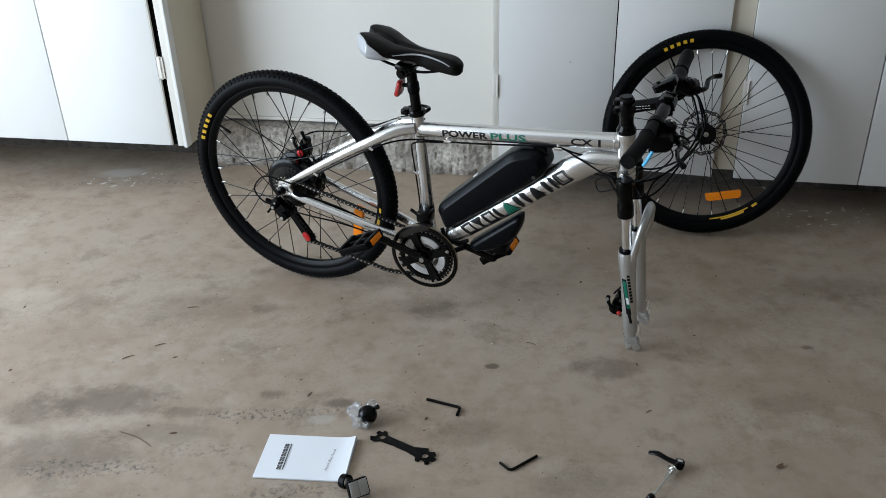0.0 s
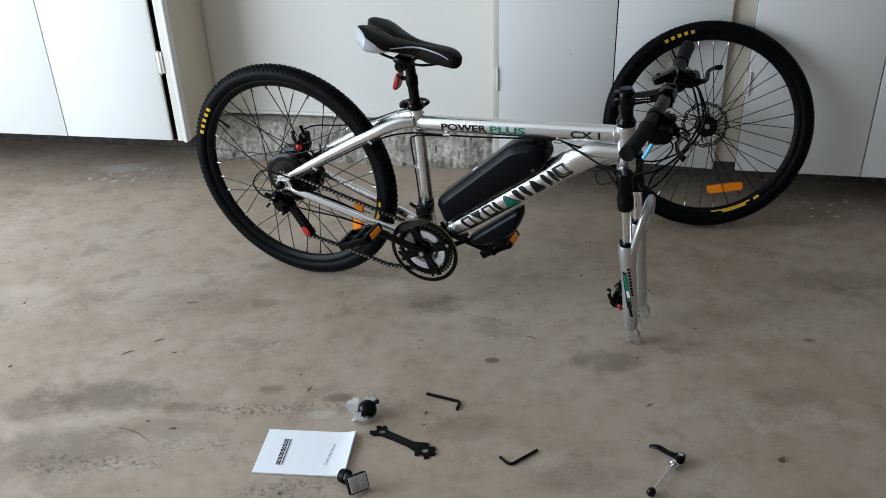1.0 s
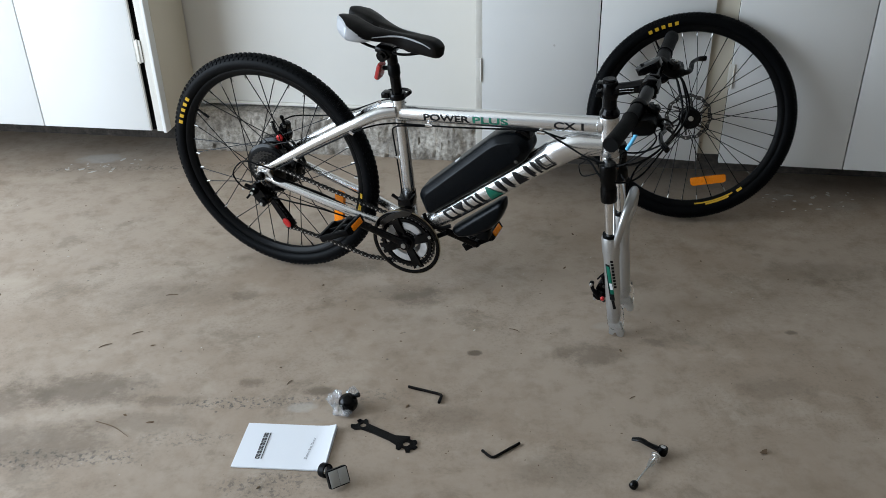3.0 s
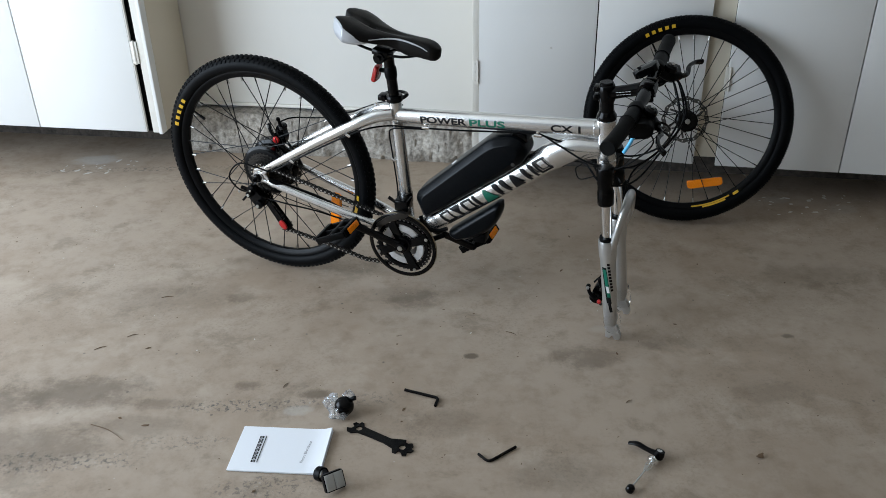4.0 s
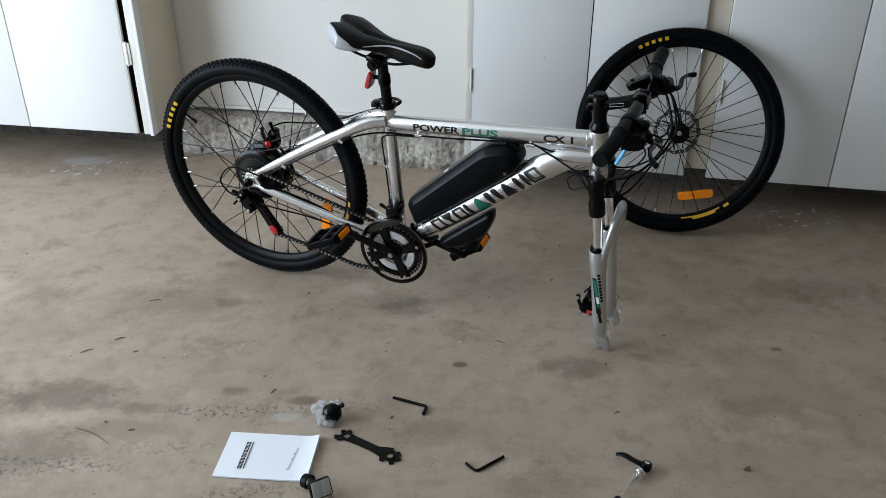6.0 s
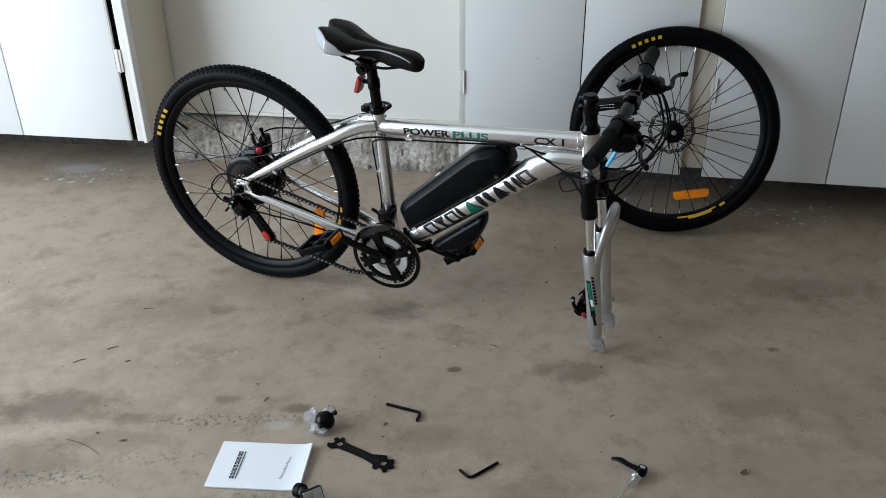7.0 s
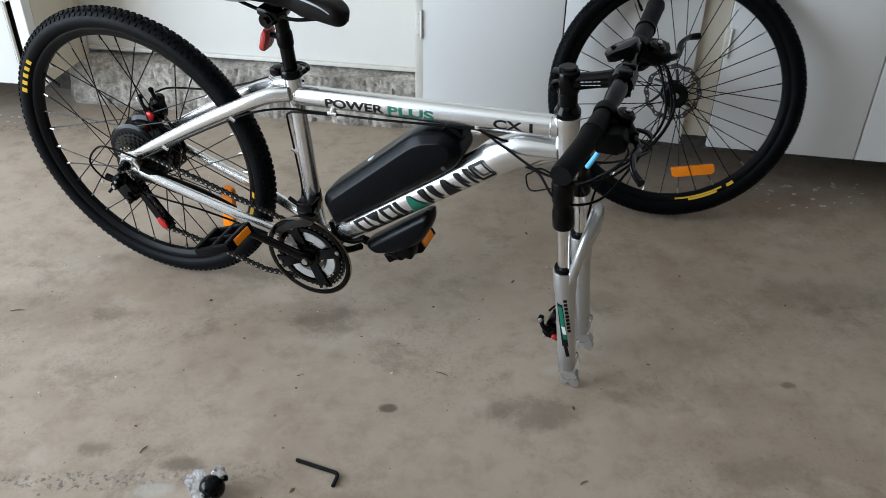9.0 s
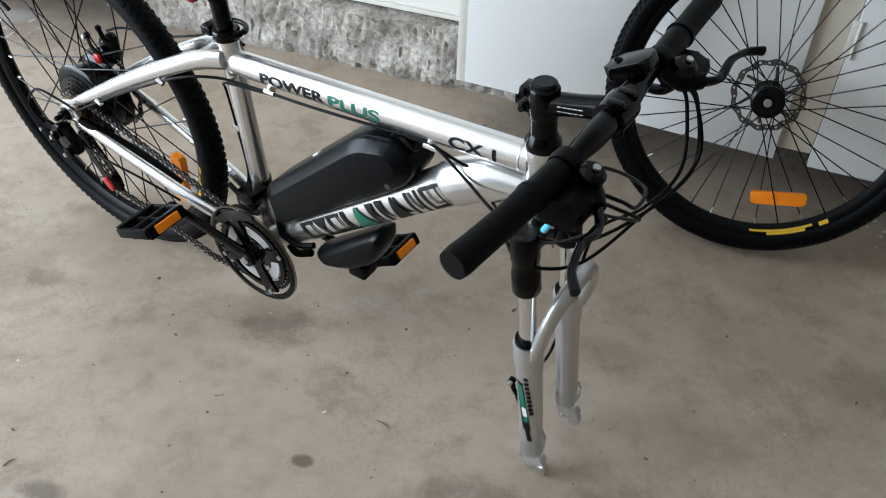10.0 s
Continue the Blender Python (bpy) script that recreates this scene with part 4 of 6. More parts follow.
slab(bm, rounded([(-0.036, -0.017), (0.020, -0.019), (0.024, 0.019), (-0.030, 0.021), (-0.042, 0.004)], 0.010), -0.006, 0.012, "xy", 0.004, m, 3)
pod = part("display_pod", bm, BLACK_GLOSS, bar, "small black power display")
bm = bmesh.new()
lathe(bm, [(0.0, 0.0), (0.0055, 0.0), (0.006, 0.002), (0.004, 0.0035), (0.0, 0.004)], m @ Vector((-0.022, 0.002, 0.012)), (0, 0, 1), 14)
part("button", bm, BLACK_PLASTIC, pod)

# cables
def cable(pts, r=0.0025, mat=BLACK_PLASTIC, name="cable", steps=8):
    return part(name, tube(bmesh.new(), smooth_path(pts, steps), r, 8), mat, bike)


L, R = bar_at(0.118), bar_at(-0.118)
cable([R + Vector((0.036, -0.002, -0.018)), R + Vector((0.066, 0.012, -0.030)), (0.735, -0.075, 0.640), (0.715, 0.000, 0.610), (0.640, 0.050, 0.575), (0.560, 0.035, 0.548), (0.480, -0.012, 0.545), (0.408, -0.014, 0.556), (0.330, -0.014, 0.552)])
cable([L + Vector((0.036, 0.002, -0.018)), L + Vector((0.062, -0.012, -0.034)), (0.748, 0.090, 0.610), (0.722, 0.030, 0.560), (0.655, -0.045, 0.520), (0.560, -0.055, 0.516), (0.470, -0.030, 0.540), (0.408, -0.016, 0.560), (0.330, -0.017, 0.554)])
cable([R + Vector((0.050, 0.01, -0.04)), (0.735, -0.060, 0.612), (0.705, -0.010, 0.560), (0.640, 0.040, 0.505), (0.560, 0.050, 0.497), (0.515, 0.030, 0.500), (0.470, 0.0, 0.470)])
cable([L + Vector((0.034, 0.006, -0.018)), L + Vector((0.058, 0.004, -0.042)), (0.742, 0.10, 0.585), (0.700, 0.070, 0.510), (0.655, -0.030, 0.470), (0.590, -0.075, 0.478), (0.540, -0.040, 0.505), (0.500, 0.0, 0.490)])
cable([L + Vector((0.030, 0.0, -0.018)), L + Vector((0.050, -0.012, -0.040)), (0.735, 0.07, 0.600), (0.690, 0.09, 0.500), (0.630, 0.085, 0.430), (0.612, 0.07, 0.300), (0.590, 0.058, 0.150), (0.560, 0.045, 0.100)])
cable([R + Vector((0.030, 0.01, -0.05)), (0.70, -0.07, 0.600), (0.672, -0.07, 0.560), (0.610, -0.060, 0.512), (0.540, -0.020, 0.504), (0.515, 0.0, 0.480)], 0.002)
cable([(0.515, -0.002, 0.480), (0.505, -0.004, 0.470), (0.520, -0.020, 0.452), (0.560, -0.028, 0.470)], 0.0016)
cable([(0.330, -0.015, 0.553), (0.200, -0.017, 0.541), (0.101, -0.017, 0.534), (0.040, -0.022, 0.533), (0.000, -0.029, 0.533), (-0.050, -0.046, 0.527), (-0.110, -0.058, 0.504), (-0.215, -0.066, 0.449), (-0.300, -0.071, 0.400), (-0.368, -0.074, 0.360)])
cable([(0.101, -0.015, 0.530), (0.030, -0.0225, 0.527), (0.000, -0.020, 0.518), (-0.0125, -0.008, 0.495), (-0.0085, -0.006, 0.430), (-0.002, -0.006, 0.330), (0.002, -0.024, 0.300)], 0.0022)
cable([(0.02, 0.02, 0.575), (-0.05, 0.045, 0.565), (-0.16, 0.066, 0.515), (-0.26, 0.075, 0.480), (-0.36, 0.062, 0.472), (-0.398, 0.050, 0.460)], 0.0024)
cable([(-0.150, -0.060, 0.229), (-0.240, -0.072, 0.252), (-0.330, -0.078, 0.262), (-0.410, -0.072, 0.265)], 0.0024)
cable([(-0.440, -0.088, 0.284), (-0.485, -0.092, 0.296), (-0.508, -0.092, 0.335), (-0.470, -0.088, 0.378), (-0.418, -0.082, 0.372), (-0.375, -0.080, 0.362)], 0.0024)
for x, z in ((0.101, 0.5345), (0.408, 0.5545)):
    bm = bmesh.new()
    tube(bm, [(x - 0.010, -0.0165, z), (x + 0.010, -0.0165, z)], 0.0048, 10)
    box(bm, (x - 0.004, -0.018, z - 0.002), (x + 0.004, -0.006, z + 0.010), 0.001)
    part("cable_guide", bm, CHROME, bike, "chrome cable guide")
for p in ((-0.112, -0.059, 0.503), (-0.297, -0.071, 0.402), (-0.0080, -0.006, 0.420), (-0.062, 0.030, 0.562)):
    bm = bmesh.new()
    tube(bm, [Vector(p) - Vector((0.006, 0, -0.003)), Vector(p) + Vector((0.006, 0, -0.003))], 0.0046, 10)
    part("cable_guide", bm, CHROME, bike)
bm = bmesh.new()
tube(bm, smooth_path([(0.665, -0.115, 0.640), (0.655, -0.118, 0.615), (0.642, -0.114, 0.588)], 5), 0.0045, 10)
part("cable_tag", bm, BLUE_TAG, bike, "light blue tag on the wires")
bm = bmesh.new()
tube(bm, [(0.690, -0.100, 0.634), (0.650, -0.095, 0.622)], [0.010, 0.009], 12)
part("connector", bm, BLACK_PLASTIC, bike, "black cable connector")

# fork
fork = part("fork_crown", tube(bmesh.new(), smooth_path([(0.592, -0.062, 0.492), (0.586, -0.035, 0.492), (0.584, 0.0, 0.478), (0.586, 0.035, 0.492), (0.592, 0.062, 0.492)], 4), [0.020, 0.021, 0.023, 0.021, 0.020], 18), BLACK_GLOSS, bike, "black suspension fork crown")
LEG_TOP, LEG_BOT = Vector((0.5905, 0, 0.500)), Vector((0.6365, 0, 0.016))


def leg(f, y):
    p = along(LEG_TOP, LEG_BOT, f)
    return Vector((p.x, y, p.z))


# fork-leg stripes on the right leg
def leg_patch(bm, s0, s1, y0, y1, skew, lift):
    """A slanted stripe on the outer face of the right leg."""
    ax = (LEG_BOT - LEG_TOP).normalized()
    rows = []
    for i in range(7):
        s = s0 + (s1 - s0) * i / 6
        c = leg(0, -0.0605) + ax * s
        line = []
        for j in range(4):
            a = radians(y0 + (y1 - y0) * j / 3 + skew * (i / 6))
            line.append(bm.verts.new(c + Vector((math.sin(a), -math.cos(a), 0)) * (0.0196 + lift)))
        rows.append(line)
    for a, b in zip(rows, rows[1:]):
        for j in range(3):
            bm.faces.new((a[j], a[j + 1], b[j + 1], b[j]))
    return bm


for sgn in (-1, 1):
    y = sgn * 0.0605
    ax = LEG_BOT - LEG_TOP
    n = ax.length
    bm = bmesh.new()
    lathe(bm, [(0.0, -0.018), (0.0185, -0.016), (0.0205, -0.010), (0.0205, 0.026), (0.0188, 0.030), (0.0192, 0.046), (0.0208, 0.050), (0.0208, 0.082), (0.0196, 0.085), (0.014, 0.085)], leg(0, y), ax, 28)
    part("fork_boot", bm, BLACK_GLOSS, fork, "black plastic stanchion cover")
    bm = bmesh.new()
    tube(bm, [leg(0.14, y), leg(0.42, y)], 0.0138, 24)
    part("stanchion", bm, CHROME, fork, "chrome stanchion")
    bm = bmesh.new()
    lathe(bm, [(0.0139, 0.178), (0.0190, 0.178), (0.0200, 0.181), (0.0200, 0.188), (0.0185, 0.191)], leg(0, y), ax, 28)
    part("wiper_seal", bm, BLACK_PLASTIC, fork, "black wiper seal")
    bm = bmesh.new()
    lathe(bm, [(0.0, 0.187), (0.0222, 0.187), (0.0232, 0.190), (0.0230, 0.228), (0.0204, 0.250), (0.0196, 0.30), (0.0190, 0.40), (0.0175, 0.435), (0.0120, 0.452), (0.0, 0.455)], leg(0, y), ax, 28)
    lower = part("lower_leg", bm, FORK_SILVER, fork, "silver painted fork leg")
    # flattened dropout with a slot
    bm = bmesh.new()
    slab(bm, rounded([(0.622, 0.052), (0.648, 0.052), (0.664, 0.016), (0.660, 0.004), (0.646, 0.003), (0.640, 0.018), (0.634, 0.004), (0.622, 0.006)], 0.004, 3), y - 0.006, y + 0.006, bevel=0.0015)
    part("fork_tip", bm, FORK_SILVER, lower)
    # film left on the tips
    bm = bmesh.new()
    lathe(bm, [(0.0205, 0.0), (0.0235, 0.018), (0.0240, 0.040), (0.0195, 0.058), (0.009, 0.064)], leg(0.845, y), ax, 22)
    for v in bm.verts:
        v.co += Vector((0.004 + 0.004 * noise.noise(v.co * 90), 0.003 * noise.noise(v.co * 120 + Vector((3, 0, 0))), 0.002 * noise.noise(v.co * 100 + Vector((0, 7, 0)))))
        v.co.x += 0.20 * max(0.0, 0.045 - v.co.z)
        v.co.z = max(v.co.z, 0.0035)
    part("film_wrap", bm, WRAP, fork, "clear plastic film on the fork tip")
    if sgn < 0:
        bm = bmesh.new()
        for k in range(10):
            leg_patch(bm, 0.238 + k * 0.0098, 0.238 + k * 0.0098 + 0.0070, 2 + k * 2.4, 22 + k * 2.4, 0.0, 0.0012)
        # marks run down the leg's outer face
        part("mark", bm, DECAL_BLACK, lower)

part("stripe", leg_patch(bmesh.new(), 0.262, 0.372, -38, -2, 30, 0.0009), DECAL_BLACK, fork)
part("stripe", leg_patch(bmesh.new(), 0.268, 0.352, -30, -4, 28, 0.0014), DECAL_GREEN, fork, "green stripe decal")
part("stripe", leg_patch(bmesh.new(), 0.318, 0.338, -10, 10, 8, 0.0019), DECAL_WHITE, fork)
part("stripe", leg_patch(bmesh.new(), 0.372, 0.400, 0, 22, 12, 0.0009), DECAL_BLACK, fork)
# arch that ties the lower legs in front
bm = bmesh.new()
arch = smooth_path([(0.610, -0.062, 0.255), (0.622, -0.063, 0.296), (0.630, -0.063, 0.332), (0.637, -0.059, 0.366), (0.643, -0.042, 0.394), (0.645, 0.0, 0.406), (0.643, 0.042, 0.394), (0.640, 0.066, 0.366), (0.636, 0.072, 0.332), (0.625, 0.068, 0.296), (0.610, 0.062, 0.255)], 6)
tube(bm, arch, [0.010, 0.0170, 0.0150, 0.0145, 0.0150, 0.0165, 0.0150, 0.0145, 0.0150, 0.0170, 0.010], 18, squash=0.70, side=(1, 0, 0.2))
part("fork_arch", bm, FORK_SILVER, fork)
for sgn in (-1, 1):
    bm = bmesh.new()
    lathe(bm, [(0.0, 0.0), (0.0045, 0.0), (0.0045, 0.004), (0.0, 0.004)], (0.652, sgn * 0.026, 0.397), (1, 0, 0.2), 12)
    part("arch_bolt", bm, STEEL, fork)


def caliper(parent_name, c, label, knob=1.0):
    """A mechanical disc caliper: body, arm, adjuster and bolts."""
    c = Vector(c)
    bm = bmesh.new()
    slab(bm, rounded([(-0.012, -0.030), (0.010, -0.032), (0.017, -0.010), (0.013, 0.010), (0.016, 0.028), (-0.004, 0.030), (-0.014, 0.010)], 0.005), -0.010, 0.014, bevel=0.003, m=Matrix.Translation(c), segments=2)
    lathe(bm, [(0.0, 0.0), (0.0165, 0.0), (0.0175, 0.003), (0.0170, 0.010), (0.0125, 0.0125), (0.0120, 0.016), (0.0, 0.017)], c + Vector((-0.003, -0.008, -0.008)), (0, -1, 0), 20)
    body = part(parent_name, bm, BLACK_GLOSS, bike, label)
    bm = bmesh.new()
    lathe(bm, [(0.0, 0.0), (0.010 * knob, 0.0), (0.011 * knob, 0.002), (0.010 * knob, 0.006), (0.006 * knob, 0.008), (0.0, 0.008)], c + Vector((-0.003 if knob == 1.0 else 0.010, -0.025, -0.010)), (0, -1, 0), 20)
    part("adjuster", bm, RED_CAP, body, "red adjuster knob")
    bm = bmesh.new()
    arm = smooth_path([c + Vector((-0.004, -0.024, -0.004)), c + Vector((-0.018, -0.026, 0.014)), c + Vector((-0.024, -0.022, 0.034))], 5)
    tube(bm, arm, [0.0075, 0.0055, 0.0050], 10, squash=0.5)
    lathe(bm, [(0.0, -0.004), (0.0065, -0.004), (0.0065, 0.004), (0.0, 0.004)], c + Vector((-0.023, -0.024, 0.032)), (0, 1, 0), 10)
    part("actuator_arm", bm, BLACK_PLASTIC, body)
    bm = bmesh.new()
    tube(bm, [c + Vector((0.010, -0.012, 0.030)), c + Vector((0.004, -0.014, 0.056))], [0.0050, 0.0042], 10)
    lathe(bm, [(0.0, 0.0), (0.0060, 0.0), (0.0060, 0.006), (0.0, 0.006)], c + Vector((0.006, -0.0135, 0.048)), (-0.2, 0, 1), 10)
    part("barrel_adjuster", bm, BLACK_PLASTIC, body)
    for dx, dy, dz in ((0.012, -0.012, -0.026), (0.010, -0.012, 0.022), (-0.023, -0.029, 0.032), (-0.013, -0.016, -0.022)):
        bm = bmesh.new()
        lathe(bm, [(0.0, 0.0), (0.0046, 0.0), (0.0046, 0.005), (0.0028, 0.006), (0.0, 0.005)], c + Vector((dx, dy, dz)), (0, -1, 0), 8)
        part("bolt", bm, DARK_STEEL if dx > 0 else STEEL, body)


caliper("front_caliper", (0.576, 0.028, 0.080), "black front disc brake caliper", 0.55)
caliper("rear_caliper", (-0.398, 0.045, 0.425), "black rear disc brake caliper with red adjuster")

# seat post and saddle
bm = bmesh.new()
P0, P1 = Vector((0.0073, 0, 0.600)), Vector((-0.002, 0, 0.735))
tube(bm, [P0, P1], 0.0140, 22)
post = part("seat_post", bm, BLACK_GLOSS, bike, "black seat post")
bm = bmesh.new()
tube(bm, [along(P0, P1, 0.42), along(P0, P1, 0.47), along(P0, P1, 0.62), along(P0, P1, 0.66)], [0.0145, 0.0165, 0.0165, 0.0145], 22)
tube(bm, [along(P0, P1, 0.56) - Vector((0.008, 0, 0)), along(P0, P1, 0.56) - Vector((0.030, 0, 0.0))], 0.006, 10)
bracket = part("reflector_bracket", bm, BLACK_PLASTIC, post)
bm = bmesh.new()
slab(bm, rounded([(-0.020, -0.022), (0.020, -0.022), (0.018, 0.022), (-0.018, 0.022)], 0.006), -0.005, 0.005, "yz", 0.003, Matrix.Translation((-0.038, 0, 0.668)) @ pose(0, 0, 0, 0, 16, 0), 2)
part("rear_reflector", bm, RED, post, "red rear reflector")
bm = bmesh.new()
lathe(bm, [(0.0165, 0.0), (0.0215, 0.0), (0.0225, 0.003), (0.0225, 0.014), (0.0205, 0.017), (0.0142, 0.018)], (0.0078, 0, 0.594), STEER, 26, loop=True)
tube(bm, smooth_path([(-0.022, -0.012, 0.603), (-0.030, 0.004, 0.604), (-0.012, 0.026, 0.607), (0.020, 0.028, 0.609), (0.040, 0.010, 0.611), (0.036, -0.012, 0.610)], 5), [0.005, 0.005, 0.0045, 0.0045, 0.005, 0.0055], 10)
box(bm, (-0.036, -0.014, 0.594), (-0.014, 0.014, 0.610), 0.003)
part("seat_clamp", bm, BLACK_GLOSS, bike, "black quick-release seat clamp")

SADDLE = pose(0.0, 0, 0.768, 0, 11.5, 0)


def saddle_half(x):
    """Half width at x; tail -0.125 to nose 0.15."""
    t = (x + 0.125) / 0.275
    wide = 0.076 * math.sqrt(max(0.0, min(1.0, (x + 0.125) / 0.035))) if x < -0.09 else 0.076
    if t > 0.13:
        f = min(1.0, (t - 0.13) / 0.5)
        wide = 0.076 + (0.0245 - 0.076) * (f * f * (3 - 2 * f))
    if x > 0.125:
        wide *= math.sqrt(max(0.005, 1 - ((x - 0.125) / 0.0252) ** 2))
    return max(wide, 0.0015)


def saddle_top(t):
    return 0.024 - 0.008 * math.sin(math.pi * min(1.0, t * 1.1)) + 0.010 * max(0.0, 0.3 - t) / 0.3 - 0.015 * (max(0.0, t - 0.80) / 0.20) ** 2.2


def saddle_skirt(t):
    """Depth of the skirt: deep at tail and nose, drawn up between."""
    if t < 0.34:
        return 0.046 - 0.030 * (t / 0.34) ** 2
    if t < 0.52:
        return 0.016
    nose = 0.016 + 0.015 * min(1.0, (t - 0.52) / 0.16)
    return nose * math.sqrt(max(0.02, 1 - (max(0.0, t - 0.84) / 0.162) ** 2))


def saddle_mesh():
    bm = bmesh.new()
    nx, na = 150, 120
    rings, ts = [], []
    for i in range(nx + 1):
        x = -0.125 + 0.275 * (0.5 - 0.5 * math.cos(math.pi * i / nx))
        w = saddle_half(x)
        t = (x + 0.125) / 0.275
        ts.append(t)
        top, deep = saddle_top(t), saddle_skirt(t)
        line = []
        for k in range(na):
            a = 2 * math.pi * k / na
            c, s = math.cos(a), math.sin(a)
            flare = 1.0 if s >= 0 else 1.0 + 0.06 * (1 - t) * math.sin(math.pi * min(1.0, -s))
            y = w * flare * math.copysign(abs(c) ** 0.62, c)
            lobe = 0.020 * (max(0.0, 0.20 - t) / 0.20) ** 0.8
            xx = x - lobe * math.exp(-((abs(y) - 0.040) / 0.024) ** 2) + lobe * 0.9 * math.exp(-(y / 0.015) ** 2)
            if s >= 0:
                z = top - 0.017 + 0.017 * s ** 0.62
                z -= 0.009 * math.exp(-(y / 0.009) ** 2) * max(0.0, 1 - abs(t - 0.30) / 0.42) * min(1.0, s * 2)
                z += 0.006 * math.exp(-((abs(y) - 0.040) / 0.022) ** 2) * max(0.0, 0.35 - t) / 0.35
            else:
                z = top - 0.017 - deep * (-s) ** 0.9 * (0.25 + 0.75 * min(1.0, abs(c) * 1.7))
            if t < 0.15:
                zm = top - 0.026
                z = zm + (z - zm) * (0.35 + 0.65 * math.sqrt(1 - (1 - t / 0.15) ** 2))
            line.append(bm.verts.new((xx, y, z)))
        rings.append(line)
    for r, q in zip(rings, rings[1:]):
        for k in range(na):
            bm.faces.new((r[k], r[(k + 1) % na], q[(k + 1) % na], q[k]))
    bm.faces.new(rings[0][::-1])
    bm.faces.new(rings[-1])
    me = sheet_of(bm, 60)
    me.materials.append(VINYL)
    me.materials.append(VINYL_SILVER)
    for n in range(nx * na):
        p = me.polygons[n]
        i, k = divmod(n, na)
        t, s = ts[i], math.sin(2 * math.pi * (k + 0.5) / na)
        side = abs(p.center.y) > 0.022
        h = (1 - s) / 2
        tail = side and -0.97 < s < 0.62 and t < 0.085 + 0.50 * (h - 0.19)
        if tail:
            p.material_index = 1
    return me


saddle = part("saddle", saddle_mesh(), None, bike, "black vinyl saddle with silver tail panels", SADDLE)
for sgn in (-1, 1):
    bm = bmesh.new()
    edge = []
    for k in range(25):
        t = 0.36 + 0.54 * k / 24
        x = -0.125 + 0.275 * t
        rise = math.sin(math.pi * k / 24)
        edge.append((x, sgn * (saddle_half(x) * (1.0 - 0.10 * rise) + 0.0004), saddle_top(t) - 0.0160 + 0.0110 * rise))
    tube(bm, edge, [0.0012, 0.0022, 0.0024, 0.0022, 0.0012], 8)
    part("piping", bm, VINYL_SILVER, saddle, "silver edge piping")
for sgn in (-1, 1):
    bm = bmesh.new()
    tube(bm, smooth_path([(-0.085, sgn * 0.040, -0.018), (-0.055, sgn * 0.026, -0.034), (0.0, sgn * 0.022, -0.038), (0.05, sgn * 0.020, -0.034), (0.10, sgn * 0.010, -0.018)], 6), 0.0036, 10)
    part("rail", bm, BLACK_GLOSS, saddle)
bm = bmesh.new()
box(bm, (-0.026, -0.030, -0.046), (0.020, 0.030, -0.030), 0.004)
tube(bm, [(-0.003, -0.034, -0.050), (-0.003, 0.034, -0.050)], 0.015, 18)
lathe(bm, [(0.0, 0.0), (0.008, 0.0), (0.008, 0.007), (0.0, 0.007)], (-0.003, -0.034, -0.050), (0, -1, 0), 6)
part("saddle_clamp", bm, BLACK_GLOSS, saddle)

# battery on the down tube
BAT = [(0.088, 0.262), (0.064, 0.325), (0.070, 0.345), (0.275, 0.528), (0.300, 0.541), (0.352, 0.548), (0.378, 0.532), (0.387, 0.508), (0.372, 0.478), (0.335, 0.446)]


def moulded(bm, outline, levels, lean):
    """A moulded case: the outline drawn in towards its long axis, level by level, from one side face to the other."""
    ca, sa = math.cos(radians(lean)), math.sin(radians(lean))
    uv = [(x * ca + z * sa, -x * sa + z * ca) for x, z in outline]
    u0, u1 = min(p[0] for p in uv), max(p[0] for p in uv)
    v0, v1 = min(p[1] for p in uv), max(p[1] for p in uv)
    um, vm, uh, vh = (u0 + u1) / 2, (v0 + v1) / 2, (u1 - u0) / 2, (v1 - v0) / 2
    rings = []
    for y, inset in [(-y, i) for y, i in levels] + [(y, i) for y, i in reversed(levels)]:
        line = []
        for u, v in uv:
            a, b = um + (u - um) * (1 - inset / uh), vm + (v - vm) * (1 - inset / vh)
            line.append(bm.verts.new((a * ca - b * sa, y, a * sa + b * ca)))
        rings.append(line)
    n = len(outline)
    for r, q in zip(rings, rings[1:]):
        for k in range(n):
            bm.faces.new((r[k], r[(k + 1) % n], q[(k + 1) % n], q[k]))
    bm.faces.new(rings[0][::-1])
    bm.faces.new(rings[-1])
    return bm


bm = moulded(bmesh.new(), rounded(BAT, 0.018, 6), [(0.0470, 0.0200), (0.0466, 0.0186), (0.0455, 0.0172), (0.0345, 0.0040), (0.0310, 0.0014), (0.0250, 0.0)], 41.8)
battery = part("battery_case", bm, BATTERY_BLACK, bike, "satin black battery case on the down tube")
bm = bmesh.new()
slab(bm, rounded([(0.085, 0.258), (0.330, 0.442), (0.385, 0.490), (0.400, 0.478), (0.340, 0.425), (0.100, 0.240)], 0.006), -0.014, 0.014, bevel=0.004)
part("battery_rail", bm, BLACK_PLASTIC, battery, "black mounting rail")
bm = bmesh.new()
lathe(bm, [(0.0, 0.0), (0.0040, 0.0), (0.0048, 0.0015), (0.0048, 0.003), (0.0, 0.0034)], (0.352, -0.0462, 0.4795), (0, -1, 0), 18)
part("key_lock", bm, ROTOR_STEEL, battery, "small steel key lock")
bm = bmesh.new()
m = Matrix.Translation((0.175, -0.006, 0.4400)) @ pose(0, 0, 0, 0, -41.8, 0)
slab(bm, rounded([(-0.009, -0.004), (0.009, -0.004), (0.009, 0.004), (-0.009, 0.004)], 0.002), -0.001, 0.0018, "xy", 0.0008, m)
